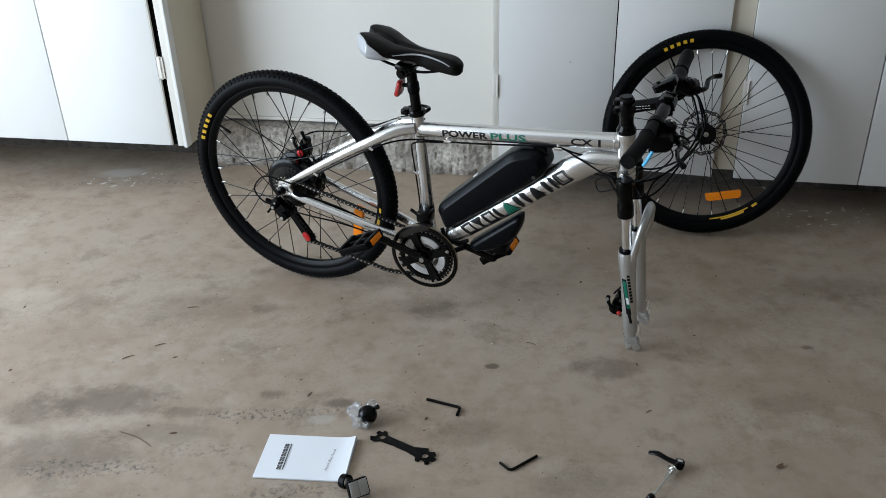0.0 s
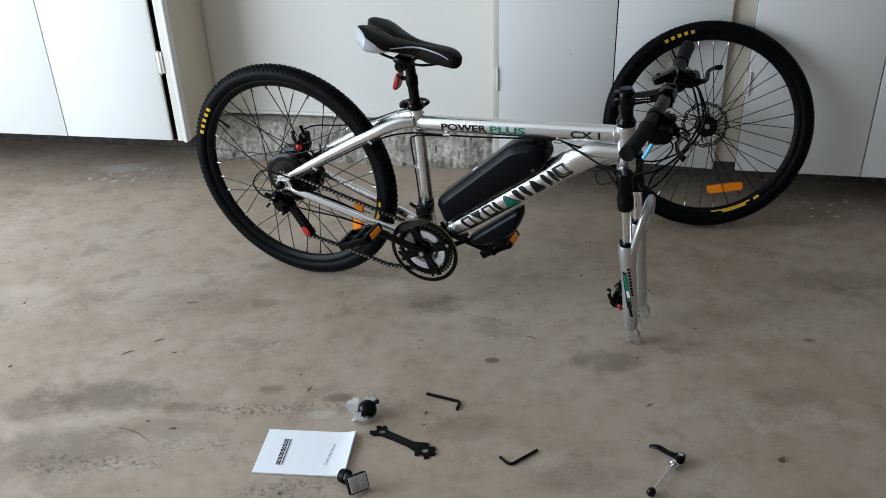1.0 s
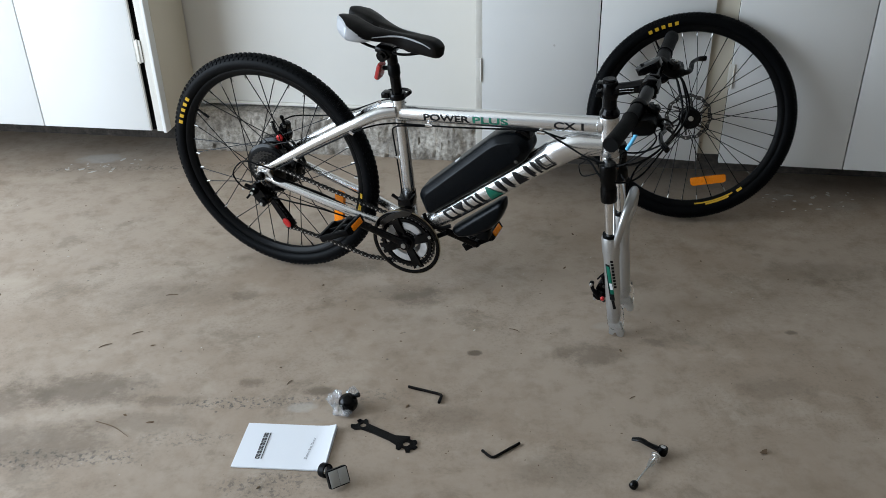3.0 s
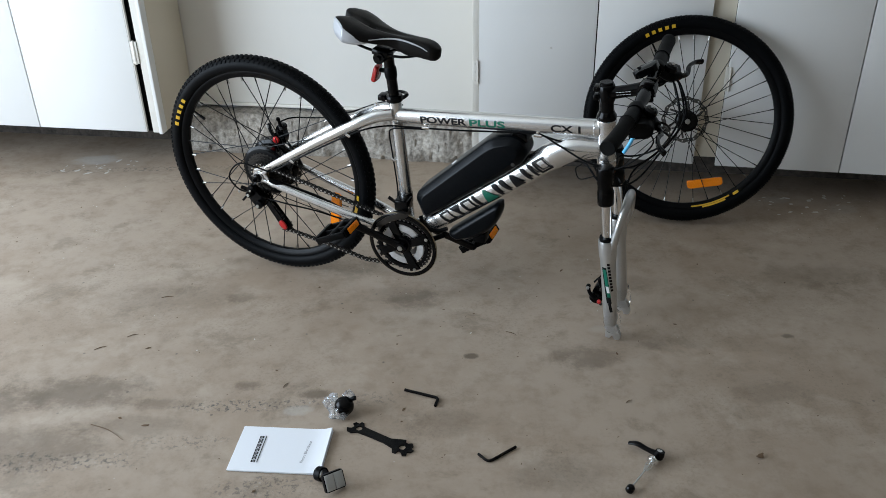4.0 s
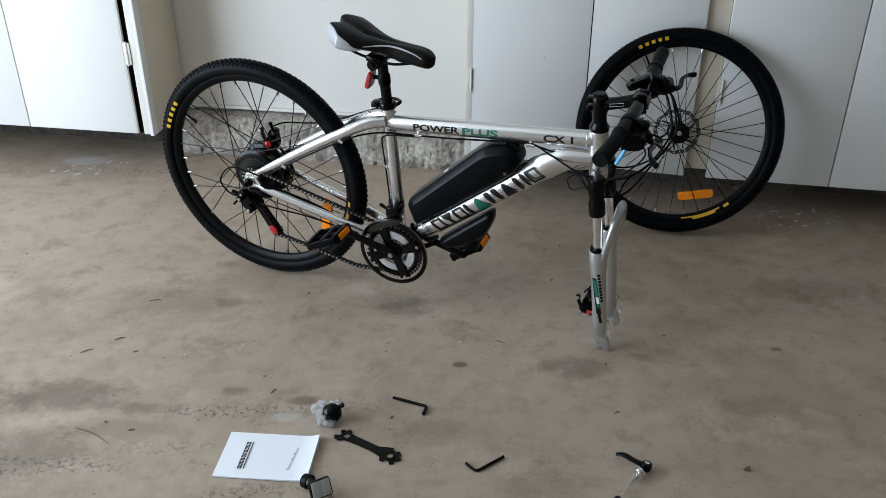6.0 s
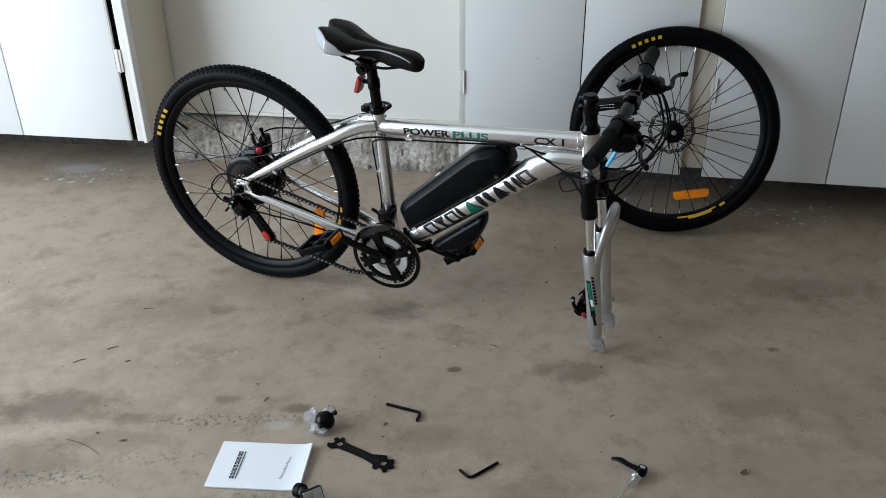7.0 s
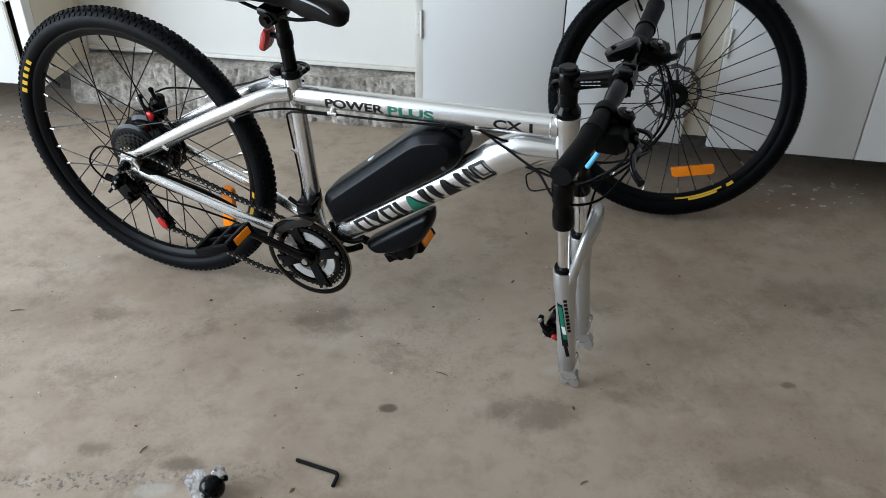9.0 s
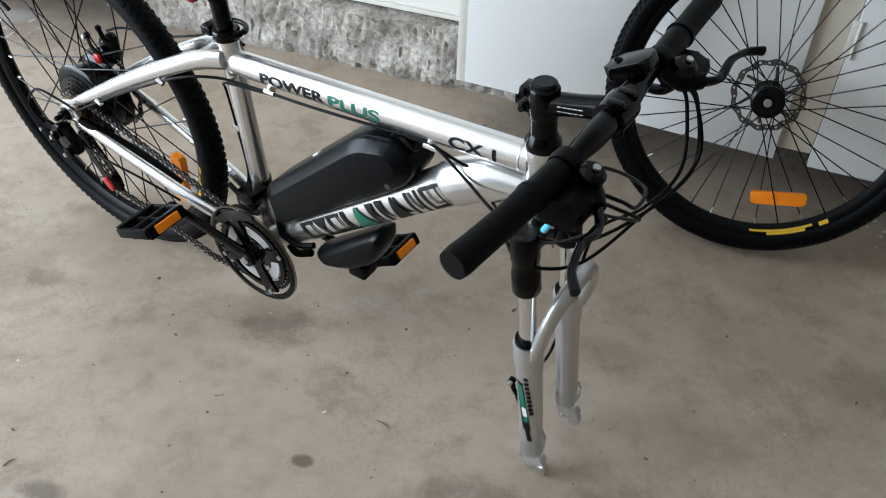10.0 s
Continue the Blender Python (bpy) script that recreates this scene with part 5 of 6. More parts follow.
part("charge_label", bm, DECAL_WHITE, battery, "small pale sticker")
bm = bmesh.new()
slab(bm, rounded([(0.335, 0.547), (0.362, 0.556), (0.378, 0.548), (0.384, 0.532), (0.365, 0.530)], 0.006), -0.020, 0.020, bevel=0.004)
part("carry_handle", bm, BLACK_GLOSS, battery)

# controller housing under the down tube
bm = moulded(bmesh.new(), rounded([(0.146, 0.220), (0.294, 0.338), (0.307, 0.340), (0.310, 0.312), (0.292, 0.268), (0.256, 0.232), (0.215, 0.211), (0.168, 0.202)], 0.020, 6), [(0.0300, 0.0170), (0.0295, 0.0140), (0.0270, 0.0090), (0.0225, 0.0045), (0.0160, 0.0015), (0.0080, 0.0)], 41.8)
housing = part("controller_housing", bm, BATTERY_BLACK, bike, "black controller housing under the down tube")
bm = bmesh.new()
box(bm, (0.225, -0.020, 0.205), (0.262, 0.020, 0.235), 0.005)
part("wire_outlet", bm, BLACK_PLASTIC, housing)

# rear wheel
rear = part("rear_wheel", RIM, None, bike, "rear wheel with hub motor", Matrix.Translation(AXLE) @ Matrix.Scale(1.011, 4))
part("tyre", TYRE, None, rear, "knobbly black tyre with yellow print")
lace(rear, 0.072, 0.026, -0.022)
bm = bmesh.new()
lathe(bm, [(0.0, -0.038), (0.030, -0.036), (0.046, -0.030), (0.073, -0.025), (0.078, -0.022), (0.072, -0.017), (0.069, 0.018), (0.078, 0.024), (0.078, 0.028), (0.060, 0.034), (0.030, 0.038), (0.0, 0.040)], n=40)
part("hub_motor", bm, BLACK_GLOSS, rear, "black rear hub motor")
part("brake_rotor", rotor(bmesh.new(), 0.082, 0.044), ROTOR_STEEL, rear, "wavy steel brake rotor")
for k, (r, y, teeth) in enumerate(((0.060, -0.030, 30), (0.053, -0.0345, 26), (0.047, -0.0385, 23), (0.041, -0.0425, 20), (0.035, -0.0465, 17), (0.030, -0.0505, 15), (0.026, -0.0545, 13))):
    bm = bmesh.new()
    out = []
    for j in range(teeth):
        a = 2 * math.pi * j / teeth
        for da, rr in ((-0.30, r - 0.0035), (-0.12, r), (0.12, r), (0.30, r - 0.0035)):
            out.append((rr * math.cos(a + da * 6.28 / teeth), rr * math.sin(a + da * 6.28 / teeth)))
    slab(bm, out, y - 0.001, y + 0.001)
    part("sprocket", bm, BRASS_STEEL if k > 4 else DARK_STEEL, rear)
bm = bmesh.new()
lathe(bm, [(0.0, -0.0285), (0.066, -0.0285), (0.070, -0.027), (0.070, -0.0255), (0.0, -0.0255)], n=36)
part("spoke_guard", bm, BLACK_PLASTIC, rear, "black spoke protector")
bm = bmesh.new()
lathe(bm, [(0.0, -0.096), (0.0045, -0.096), (0.0055, -0.093), (0.0055, -0.084), (0.0095, -0.083), (0.0098, -0.073), (0.0135, -0.0725), (0.0135, -0.0705), (0.0, -0.0705)], n=12)
part("axle_nut", bm, BLACK_GLOSS, rear, "dark axle nut")
spoke_reflector(rear, radians(-28.7), 0.235, radians(-9), "amber wheel reflector")
sidewall_mark(rear, 151, 5, 4.0)
rim_mark(rear, -34, -8)
valve(rear, radians(148))
part("drop_nut", lathe(bmesh.new(), [(0.0, 0.074), (0.011, 0.074), (0.011, 0.084), (0.0055, 0.085), (0.0055, 0.096), (0.0, 0.096)], n=12), BLACK_GLOSS, rear)

# crankset and chain
CH_Y = -0.049
crankset = part("chain_guard", lathe(bmesh.new(), [(0.0925, -0.0005), (0.0940, -0.0030), (0.1000, -0.0035), (0.1040, -0.001), (0.1035, 0.0025), (0.0940, 0.0025)], CRANK + Vector((0, CH_Y - 0.010, 0)), (0, 1, 0), 72, loop=True), BLACK_GLOSS, bike, "black chainring guard with worn steel rim")
for r, y, teeth, mat in ((0.0875, CH_Y - 0.002, 42, DARK_STEEL), (0.070, CH_Y + 0.007, 34, DARK_STEEL), (0.050, CH_Y + 0.015, 24, STEEL)):
    outer, inner = [], []
    n = teeth * 4
    for j in range(teeth):
        a = 2 * math.pi * j / teeth
        for da, rr in ((-0.34, r - 0.005), (-0.14, r), (0.14, r), (0.34, r - 0.005)):
            q = a + da * 2 * math.pi / teeth
            outer.append((CRANK.x + rr * math.cos(q), CRANK.z + rr * math.sin(q)))
            inner.append((CRANK.x + (r - 0.019) * math.cos(q), CRANK.z + (r - 0.019) * math.sin(q)))
    bm = bmesh.new()
    vs = [[bm.verts.new((p[0], yy, p[1])) for p in ringp] for yy in (y - 0.0012, y + 0.0012) for ringp in (outer, inner)]
    for j in range(n):
        k = (j + 1) % n
        for A, B in ((0, 1), (2, 3), (0, 2), (1, 3)):
            bm.faces.new((vs[A][j], vs[A][k], vs[B][k], vs[B][j]))
    part("chainring", bm, mat, crankset)
part("guard_rim", lathe(bmesh.new(), [(0.1030, -0.0008), (0.1052, -0.0008), (0.1052, 0.0035), (0.1030, 0.0035)], CRANK + Vector((0, CH_Y - 0.010, 0)), (0, 1, 0), 72, loop=True), BRASS_STEEL, crankset, "worn bronze guard rim")
# guard face with four pale windows and a spider
bm = bmesh.new()
for k in range(4):
    a0 = radians(24 + 90 * k)
    arm = [(CRANK.x + r * math.cos(a0 + da), CRANK.z + r * math.sin(a0 + da)) for r, da in ((0.018, -0.7), (0.066, -0.17), (0.088, -0.20), (0.088, 0.20), (0.066, 0.17), (0.018, 0.7))]
    slab(bm, arm, CH_Y - 0.013, CH_Y - 0.006, bevel=0.0015)
lathe(bm, [(0.0, -0.010), (0.026, -0.008), (0.028, 0.0), (0.0, 0.0)], CRANK + Vector((0, CH_Y - 0.006, 0)), (0, 1, 0), 24)
lathe(bm, [(0.068, -0.006), (0.078, -0.006), (0.078, 0.002), (0.068, 0.002)], CRANK + Vector((0, CH_Y - 0.004, 0)), (0, 1, 0), 60, loop=True)
part("spider", bm, BLACK_GLOSS, crankset)
bm = bmesh.new()
for k in range(4):
    a0, a1 = radians(69 + 90 * k - 29), radians(69 + 90 * k + 29)
    win = [(CRANK.x + 0.0635 * math.cos(a0 + (a1 - a0) * j / 6), CRANK.z + 0.0635 * math.sin(a0 + (a1 - a0) * j / 6)) for j in range(7)]
    win += [(CRANK.x + 0.043 * math.cos(a1 + (a0 - a1) * j / 6), CRANK.z + 0.043 * math.sin(a1 + (a0 - a1) * j / 6)) for j in range(7)]
    wb = bmesh.new()
    slab(wb, win, CH_Y - 0.0075, CH_Y + 0.002, bevel=0.0025)
    part("chainring_window", wb, ALLOY_MATT, crankset, "bright inner chainring" if k == 0 else "")
    bb = bmesh.new()
    q = radians(24 + 90 * k)
    lathe(bb, [(0.0, 0.0), (0.0050, 0.0), (0.0050, 0.0025), (0.003, 0.003), (0.0, 0.002)], CRANK + Vector((0.083 * math.cos(q), CH_Y - 0.0132, 0.083 * math.sin(q))), (0, -1, 0), 10)
    part("ring_bolt", bb, STEEL, crankset)
bm.free()
CRANK_DIR = Vector((-0.163, 0, 0.071)).normalized()
for sgn in (-1, 1):
    a = CRANK + Vector((0, sgn * 0.066, 0))
    b = CRANK + CRANK_DIR * (0.170 * -sgn) + Vector((0, sgn * 0.092, 0))
    bm = bmesh.new()
    tube(bm, [a, along(a, b, 0.15), along(a, b, 0.85), b], [0.017, 0.0125, 0.0115, 0.0125], 16, squash=0.6)
    lathe(bm, [(0.0, 0.0), (0.0165, 0.0), (0.017, 0.012), (0.0145, 0.020), (0.0, 0.020)], a - Vector((0, sgn * 0.008, 0)), (0, sgn, 0), 20)
    crank = part("crank_arm", bm, BLACK_GLOSS, bike, "black crank arm")
    bm = bmesh.new()
    lathe(bm, [(0.0, 0.0), (0.0075, 0.0), (0.0075, 0.003), (0.0, 0.003)], a + Vector((0, sgn * 0.012, 0)), (0, sgn, 0), 8)
    part("crank_bolt", bm, STEEL, crank)
    # platform pedal
    c = b + Vector((0, sgn * 0.052, 0))
    tilt = 24 if sgn < 0 else -32
    m = Matrix.Translation(c) @ pose(0, 0, 0, 0, -tilt if sgn < 0 else tilt, 0)
    bm = bmesh.new()
    for x in (-0.047, 0.047):
        box(bm, (x - 0.007, -0.041, -0.0125), (x + 0.007, 0.041, 0.0125), 0.0025, m)
    for y in (-0.040, 0.040):
        box(bm, (-0.050, y - 0.005, -0.009), (0.050, y + 0.005, 0.009), 0.002, m)
    box(bm, (-0.050, -0.004, -0.008), (0.050, 0.004, 0.008), 0.002, m)
    for k in range(7):
        for x in (-0.0535, 0.0535):
            box(bm, (x - 0.002, -0.037 + k * 0.0115, -0.011), (x + 0.002, -0.031 + k * 0.0115, 0.011), 0.0, m)
    lathe(bm, [(0.0, -0.056), (0.0085, -0.056), (0.0105, -0.050), (0.0105, 0.044), (0.0, 0.046)], c, (0, sgn, 0), 16)
    pedal = part("pedal", bm, BLACK_PLASTIC, crank, "black plastic platform pedal")
    for x in (-0.0562, 0.0562):
        part("pedal_reflector", box(bmesh.new(), (x - 0.0026, -0.026, -0.0085), (x + 0.0026, 0.026, 0.0085), 0.0015, m), AMBER, pedal, "amber pedal reflector")


def chain_run():
    """Chain centre line: over the ring, back to the sprockets, round the two pulleys."""
    ring_r, cog_r = 0.079, 0.034
    c, a = Vector((CRANK.x, 0, CRANK.z)), Vector((AXLE.x, 0, AXLE.z))
    pts = []
    for k in range(26):
        q = radians(112 - 222 * k / 25)
        pts.append(c + Vector((ring_r * math.cos(q), CH_Y, ring_r * math.sin(q))))
    for p in (Vector((-0.100, -0.052, 0.100)), Vector((-0.250, -0.053, 0.135)), Vector((-0.352, -0.054, 0.155))):
        pts.append(p)
    for k in range(7):
        q = radians(-80 - 170 * k / 6)
        pts.append(Vector((-0.362, -0.054, 0.172)) + Vector((0.019 * math.cos(q), 0, 0.019 * math.sin(q))))
    for k in range(7):
        q = radians(-60 + 170 * k / 6)
        pts.append(Vector((-0.420, -0.052, 0.258)) + Vector((0.018 * math.cos(q), 0, 0.018 * math.sin(q))))
    for k in range(9):
        q = radians(225 - 165 * k / 8)
        pts.append(a + Vector((cog_r * math.cos(q), -0.047, cog_r * math.sin(q))))
    pts.append(pts[0] + (pts[-1] - pts[0]) * 0.5)
    pts.append(pts[0])
    return pts


def chain_mesh():
    pts = chain_run()
    lens = [0.0]
    for p, q in zip(pts, pts[1:]):
        lens.append(lens[-1] + (q - p).length)
    pitch = 0.0127
    n = int(lens[-1] / pitch)

    def where(s):
        k = max(i for i in range(len(lens)) if lens[i] <= s + 1e-9)
        k = min(k, len(pts) - 2)
        return pts[k] + (pts[k + 1] - pts[k]) * ((s - lens[k]) / max(1e-9, lens[k + 1] - lens[k]))
    pins = [where(lens[-1] * i / n * 0.9999) for i in range(n + 1)]
    bm, pb = bmesh.new(), bmesh.new()
    for i in range(n):
        p, q = pins[i], pins[i + 1]
        d = (q - p).normalized()
        up = Vector((0, 1, 0)).cross(d).normalized()
        off = 0.0040 if i % 2 else 0.0027
        for s in (-1, 1):
            y = Vector((0, s * off, 0))
            out = []
            for e, f, h in ((p, -0.55, 0.0), (p, -0.1, 0.0060), (along(p, q, 0.5), 0.0, 0.0034), (q, 0.1, 0.0060), (q, 0.55, 0.0), (q, 0.1, -0.0060), (along(p, q, 0.5), 0.0, -0.0034), (p, -0.1, -0.0060)):
                out.append(e + d * (f * 0.007) + up * h + y)
            lo = [bm.verts.new(v - Vector((0, 0.0005, 0))) for v in out]
            hi = [bm.verts.new(v + Vector((0, 0.0005, 0))) for v in out]
            bm.faces.new(lo[::-1])
            bm.faces.new(hi)
            for k in range(8):
                bm.faces.new((lo[k], lo[(k + 1) % 8], hi[(k + 1) % 8], hi[k]))
        tube(pb, [p - Vector((0, 0.0050, 0)), p + Vector((0, 0.0050, 0))], 0.0027, 7)
    return bm, pb


plates, rollers = chain_mesh()
chain = tagged(part("chain", plates, CHAIN_STEEL, bike, "dark oiled bicycle chain"), kind="stuff")
tagged(part("chain_pin_run", rollers, STEEL, chain, "bright steel chain pins"), kind="stuff")

# derailleurs
bm = bmesh.new()
slab(bm, rounded([(-0.462, 0.298), (-0.440, 0.312), (-0.424, 0.298), (-0.400, 0.264), (-0.404, 0.244), (-0.430, 0.242), (-0.448, 0.264)], 0.008), -0.093, -0.070, bevel=0.006, segments=3)
der = part("rear_derailleur", bm, BLACK_GLOSS, bike, "black rear derailleur")
bm = bmesh.new()
lathe(bm, [(0.0, 0.0), (0.010, 0.0), (0.011, 0.004), (0.009, 0.010), (0.0, 0.011)], (-0.442, -0.097, 0.288), (0, -1, 0), 18)
lathe(bm, [(0.0, 0.0), (0.012, 0.0), (0.012, 0.006), (0.0, 0.008)], (-0.415, -0.097, 0.256), (0, -1, 0), 18)
tube(bm, [(-0.455, -0.085, 0.292), (-0.476, -0.088, 0.300)], 0.006, 10)
tube(bm, [(-0.462, -0.090, 0.272), (-0.470, -0.100, 0.262)], 0.0035, 8)
part("pivot", bm, BLACK_PLASTIC, der)
for x, z, r in ((-0.442, 0.288, 0.0045), (-0.415, 0.256, 0.0050), (-0.470, 0.297, 0.0035), (-0.432, 0.304, 0.0030)):
    bm = bmesh.new()
    lathe(bm, [(0.0, 0.0), (r, 0.0), (r, 0.003), (r * 0.6, 0.0035), (0.0, 0.002)], (x, -0.1075, z), (0, -1, 0), 10)
    part("bolt", bm, STEEL, der)
for y in (-0.064, -0.044):
    bm = bmesh.new()
    slab(bm, rounded([(-0.428, 0.262), (-0.413, 0.266), (-0.357, 0.182), (-0.354, 0.163), (-0.365, 0.157), (-0.375, 0.170)], 0.005), y - 0.0012, y + 0.0012)
    part("cage_plate", bm, BLACK_GLOSS, der)
for c in ((-0.420, -0.054, 0.258), (-0.362, -0.054, 0.172)):
    bm = bmesh.new()
    out = []
    for j in range(11):
        q = 2 * math.pi * j / 11
        for da, rr in ((-0.25, 0.0165), (-0.1, 0.021), (0.1, 0.021), (0.25, 0.0165)):
            out.append((c[0] + rr * math.cos(q + da * 0.57), c[2] + rr * math.sin(q + da * 0.57)))
    slab(bm, out, -0.058, -0.050)
    part("pulley", bm, BLACK_PLASTIC, der)
bm = bmesh.new()
slab(bm, rounded([(-0.380, 0.188), (-0.367, 0.194), (-0.352, 0.178), (-0.353, 0.164), (-0.368, 0.165)], 0.007), -0.071, -0.0655, bevel=0.0015)
part("red_cage_cap", bm, RED_CAP, der, "red pulley cage cap")
bm = bmesh.new()
slab(bm, rounded([(-0.052, 0.236), (-0.018, 0.266), (0.030, 0.290), (0.056, 0.286), (0.048, 0.276), (0.0, 0.257), (-0.040, 0.228)], 0.006), -0.066, -0.060, bevel=0.001)
slab(bm, rounded([(-0.052, 0.238), (-0.018, 0.268), (0.030, 0.292), (0.056, 0.286), (0.048, 0.272), (0.0, 0.260), (-0.040, 0.232)], 0.006), -0.044, -0.041, bevel=0.001)
fd = part("front_derailleur", bm, DARK_STEEL, bike, "dark steel front derailleur cage")
bm = bmesh.new()
box(bm, (0.005, -0.052, 0.285), (0.046, -0.010, 0.318), 0.005)
tube(bm, [(0.018, 0.0, 0.292), (0.017, 0.0, 0.318)], 0.0215, 22)
tube(bm, [(0.012, -0.048, 0.310), (-0.012, -0.046, 0.322)], 0.005, 10)
part("clamp_band", bm, BLACK_GLOSS, fd)
# motor wire and connectors by the bottom bracket
bm = bmesh.new()
tube(bm, smooth_path([(0.070, -0.020, 0.262), (0.085, -0.028, 0.235), (0.120, -0.026, 0.225), (0.150, -0.020, 0.235)], 5), 0.006, 10)
tube(bm, smooth_path([(0.062, 0.0, 0.185), (0.100, -0.018, 0.190), (0.140, -0.020, 0.212)], 5), 0.0075, 10)
part("wire_loom", bm, BLACK_PLASTIC, bike, "black motor wires")
bm = bmesh.new()
tube(bm, smooth_path([(-0.385, -0.070, 0.330), (-0.340, -0.058, 0.306), (-0.250, -0.040, 0.272), (-0.170, -0.034, 0.246)], 5), [0.007, 0.012, 0.012, 0.006], 12)
part("motor_cable", bm, BLACK_PLASTIC, bike, "thick black motor cable sleeve")


# ---- manual and tools on the floor ----
def lettering(parent, words, size, m, mat, spacing=1.0):
    cu = bpy.data.curves.new("words", "FONT")
    cu.body, cu.size, cu.align_x, cu.align_y, cu.space_character = words, size, "CENTER", "CENTER", spacing
    tmp = bpy.data.objects.new("words", cu)
    me = bpy.data.meshes.new_from_object(tmp)
    bpy.data.objects.remove(tmp)
    return part("lettering", me, mat, parent, "", m)


manual = thing("manual", "white paper instruction manual lying flat on concrete", "booklet", pose(-0.2755, 1.7195, 0, 0, 0, -6.0))
for k in range(4):
    bm = bmesh.new()
    nx = 12
    lo, hi = [], []
    for i in range(nx + 1):
        x = -0.1055 + 0.211 * i / nx - 0.0006 * k
        lift = 0.0009 * k + 0.004 * max(0.0, (i / nx - 0.75) / 0.25) ** 2 * (k / 3) + 0.0015
        lo.append([bm.verts.new((x, y, lift + (0.003 * (k / 3) if (i == nx and y > 0) else 0))) for y in (-0.073, 0.073)])
        hi.append([bm.verts.new((x, y, lift + 0.0006 + (0.003 * (k / 3) if (i == nx and y > 0) else 0))) for y in (-0.073, 0.073)])
    for i in range(nx):
        bm.faces.new((lo[i][0], lo[i][1], lo[i + 1][1], lo[i + 1][0]))
        bm.faces.new((hi[i][0], hi[i + 1][0], hi[i + 1][1], hi[i][1]))
        for j in (0, 1):
            bm.faces.new((lo[i][j], lo[i + 1][j], hi[i + 1][j], hi[i][j]))
    for i in (0, nx):
        bm.faces.new((lo[i][0], lo[i][1], hi[i][1], hi[i][0]))
    page = part("cover" if k == 3 else "page", bm, PAPER, manual)
page_z = 0.0015 + 0.0027 + 0.0006 + 0.0006
lettering(manual, "Electric Bike Manual", 0.0088, pose(0.058, -0.006, page_z + 0.0004, 0, 0, 84), GREY_INK)
# maker's mark as plain blocks, with a thin line of unreadable print
for k in range(10):
    bm = bmesh.new()
    y = -0.046 + k * 0.0088
    box(bm, (-0.0600, y, page_z), (-0.0570, y + 0.0068, page_z + 0.0003))
    box(bm, (-0.0530, y, page_z), (-0.0500, y + 0.0068, page_z + 0.0003))
    box(bm, (-0.0570, y, page_z), (-0.0530, y + 0.0020, page_z + 0.0003))
    box(bm, (-0.0570, y + 0.0048, page_z), (-0.0530, y + 0.0068, page_z + 0.0003))
    part("cover_mark", bm, INK, manual)
part("print_line", box(bmesh.new(), (-0.0465, -0.046, page_z), (-0.0445, 0.041, page_z + 0.0003)), INK, manual)


def hex_key(label, pts, r=0.0033):
    """An L-shaped hexagon key lying flat; pts: long end, elbow, short end."""
    a, b, c = (Vector((*p, 0)) for p in pts)
    u, w = (a - b).normalized(), (c - b).normalized()
    path = [a, b + u * 0.011, b + u * 0.005 + w * 0.001, b + u * 0.001 + w * 0.005, b + w * 0.011, c]
    org = b.copy()
    bm = bmesh.new()
    tube(bm, [p - org + Vector((0, 0, r)) for p in path], r, 6, side=(0, 0, 1))
    ob = part("hex_key", bm, BLACK_GLOSS, None, "", Matrix.Translation(org + Vector((0, 0, 0.0005))), angle=25)
    return tagged(ob, label, "hex key", group="hex keys on the floor")


hex_key("long black steel hex key lying on concrete", ((0.002, 1.924), (0.086, 1.888), (0.077, 1.858)), 0.0040)
hex_key("small black steel hex key lying on concrete", ((0.259, 1.707), (0.193, 1.660), (0.172, 1.687)), 0.0034)

# flat multi-size spanner
def spanner_outline():
    """Both ends are jaws with notches; the waist is slim."""
    left = [(-0.052, 0.011), (-0.060, 0.020), (-0.068, 0.021), (-0.070, 0.013), (-0.079, 0.014), (-0.083, 0.006), (-0.074, 0.000), (-0.077, -0.008), (-0.087, -0.012), (-0.081, -0.021), (-0.068, -0.022), (-0.056, -0.013)]
    right = [(0.045, -0.014), (0.052, -0.025), (0.061, -0.024), (0.062, -0.014), (0.071, -0.016), (0.078, -0.023), (0.086, -0.018), (0.082, -0.008), (0.090, -0.004), (0.092, 0.005), (0.083, 0.007), (0.084, 0.016), (0.076, 0.023), (0.069, 0.017), (0.062, 0.017), (0.058, 0.025), (0.047, 0.021)]
    return [(-0.03, 0.0105), *left, (-0.02, -0.0105), (0.02, -0.0105), *right, (0.025, 0.0105)]


def pierced(outline, at, centre, r, turn):
    """The outline with a hexagonal hole, joined to it by a closed slit at the given corner."""
    k = outline.index(at)
    hole = [(centre[0] + r * math.cos(-math.pi * j / 3 + turn), centre[1] + r * math.sin(-math.pi * j / 3 + turn)) for j in range(7)]
    return outline[:k + 1] + hole + outline[k:]


bm = bmesh.new()
outl = pierced(spanner_outline(), (-0.074, 0.000), (-0.060, 0.0), 0.0082, math.pi)
outl = pierced(outl, (0.083, 0.007), (0.064, 0.0), 0.0085, math.pi / 9)
slab(bm, outl, 0.0006, 0.0036, "xy")
spanner = part("flat_spanner", bm, BLACK_GLOSS, None, "", pose(-0.053, 1.752, 0, 0, 0, -34.0))
tagged(spanner, "flat black stamped multi-size spanner on concrete", "spanner")

# bell wrapped in clear film
bell = thing("wrapped_bell", "small black bicycle bell in crumpled clear film", "bell", pose(-0.150, 1.846, 0.0, 0, 0, 0))
bm = bmesh.new()
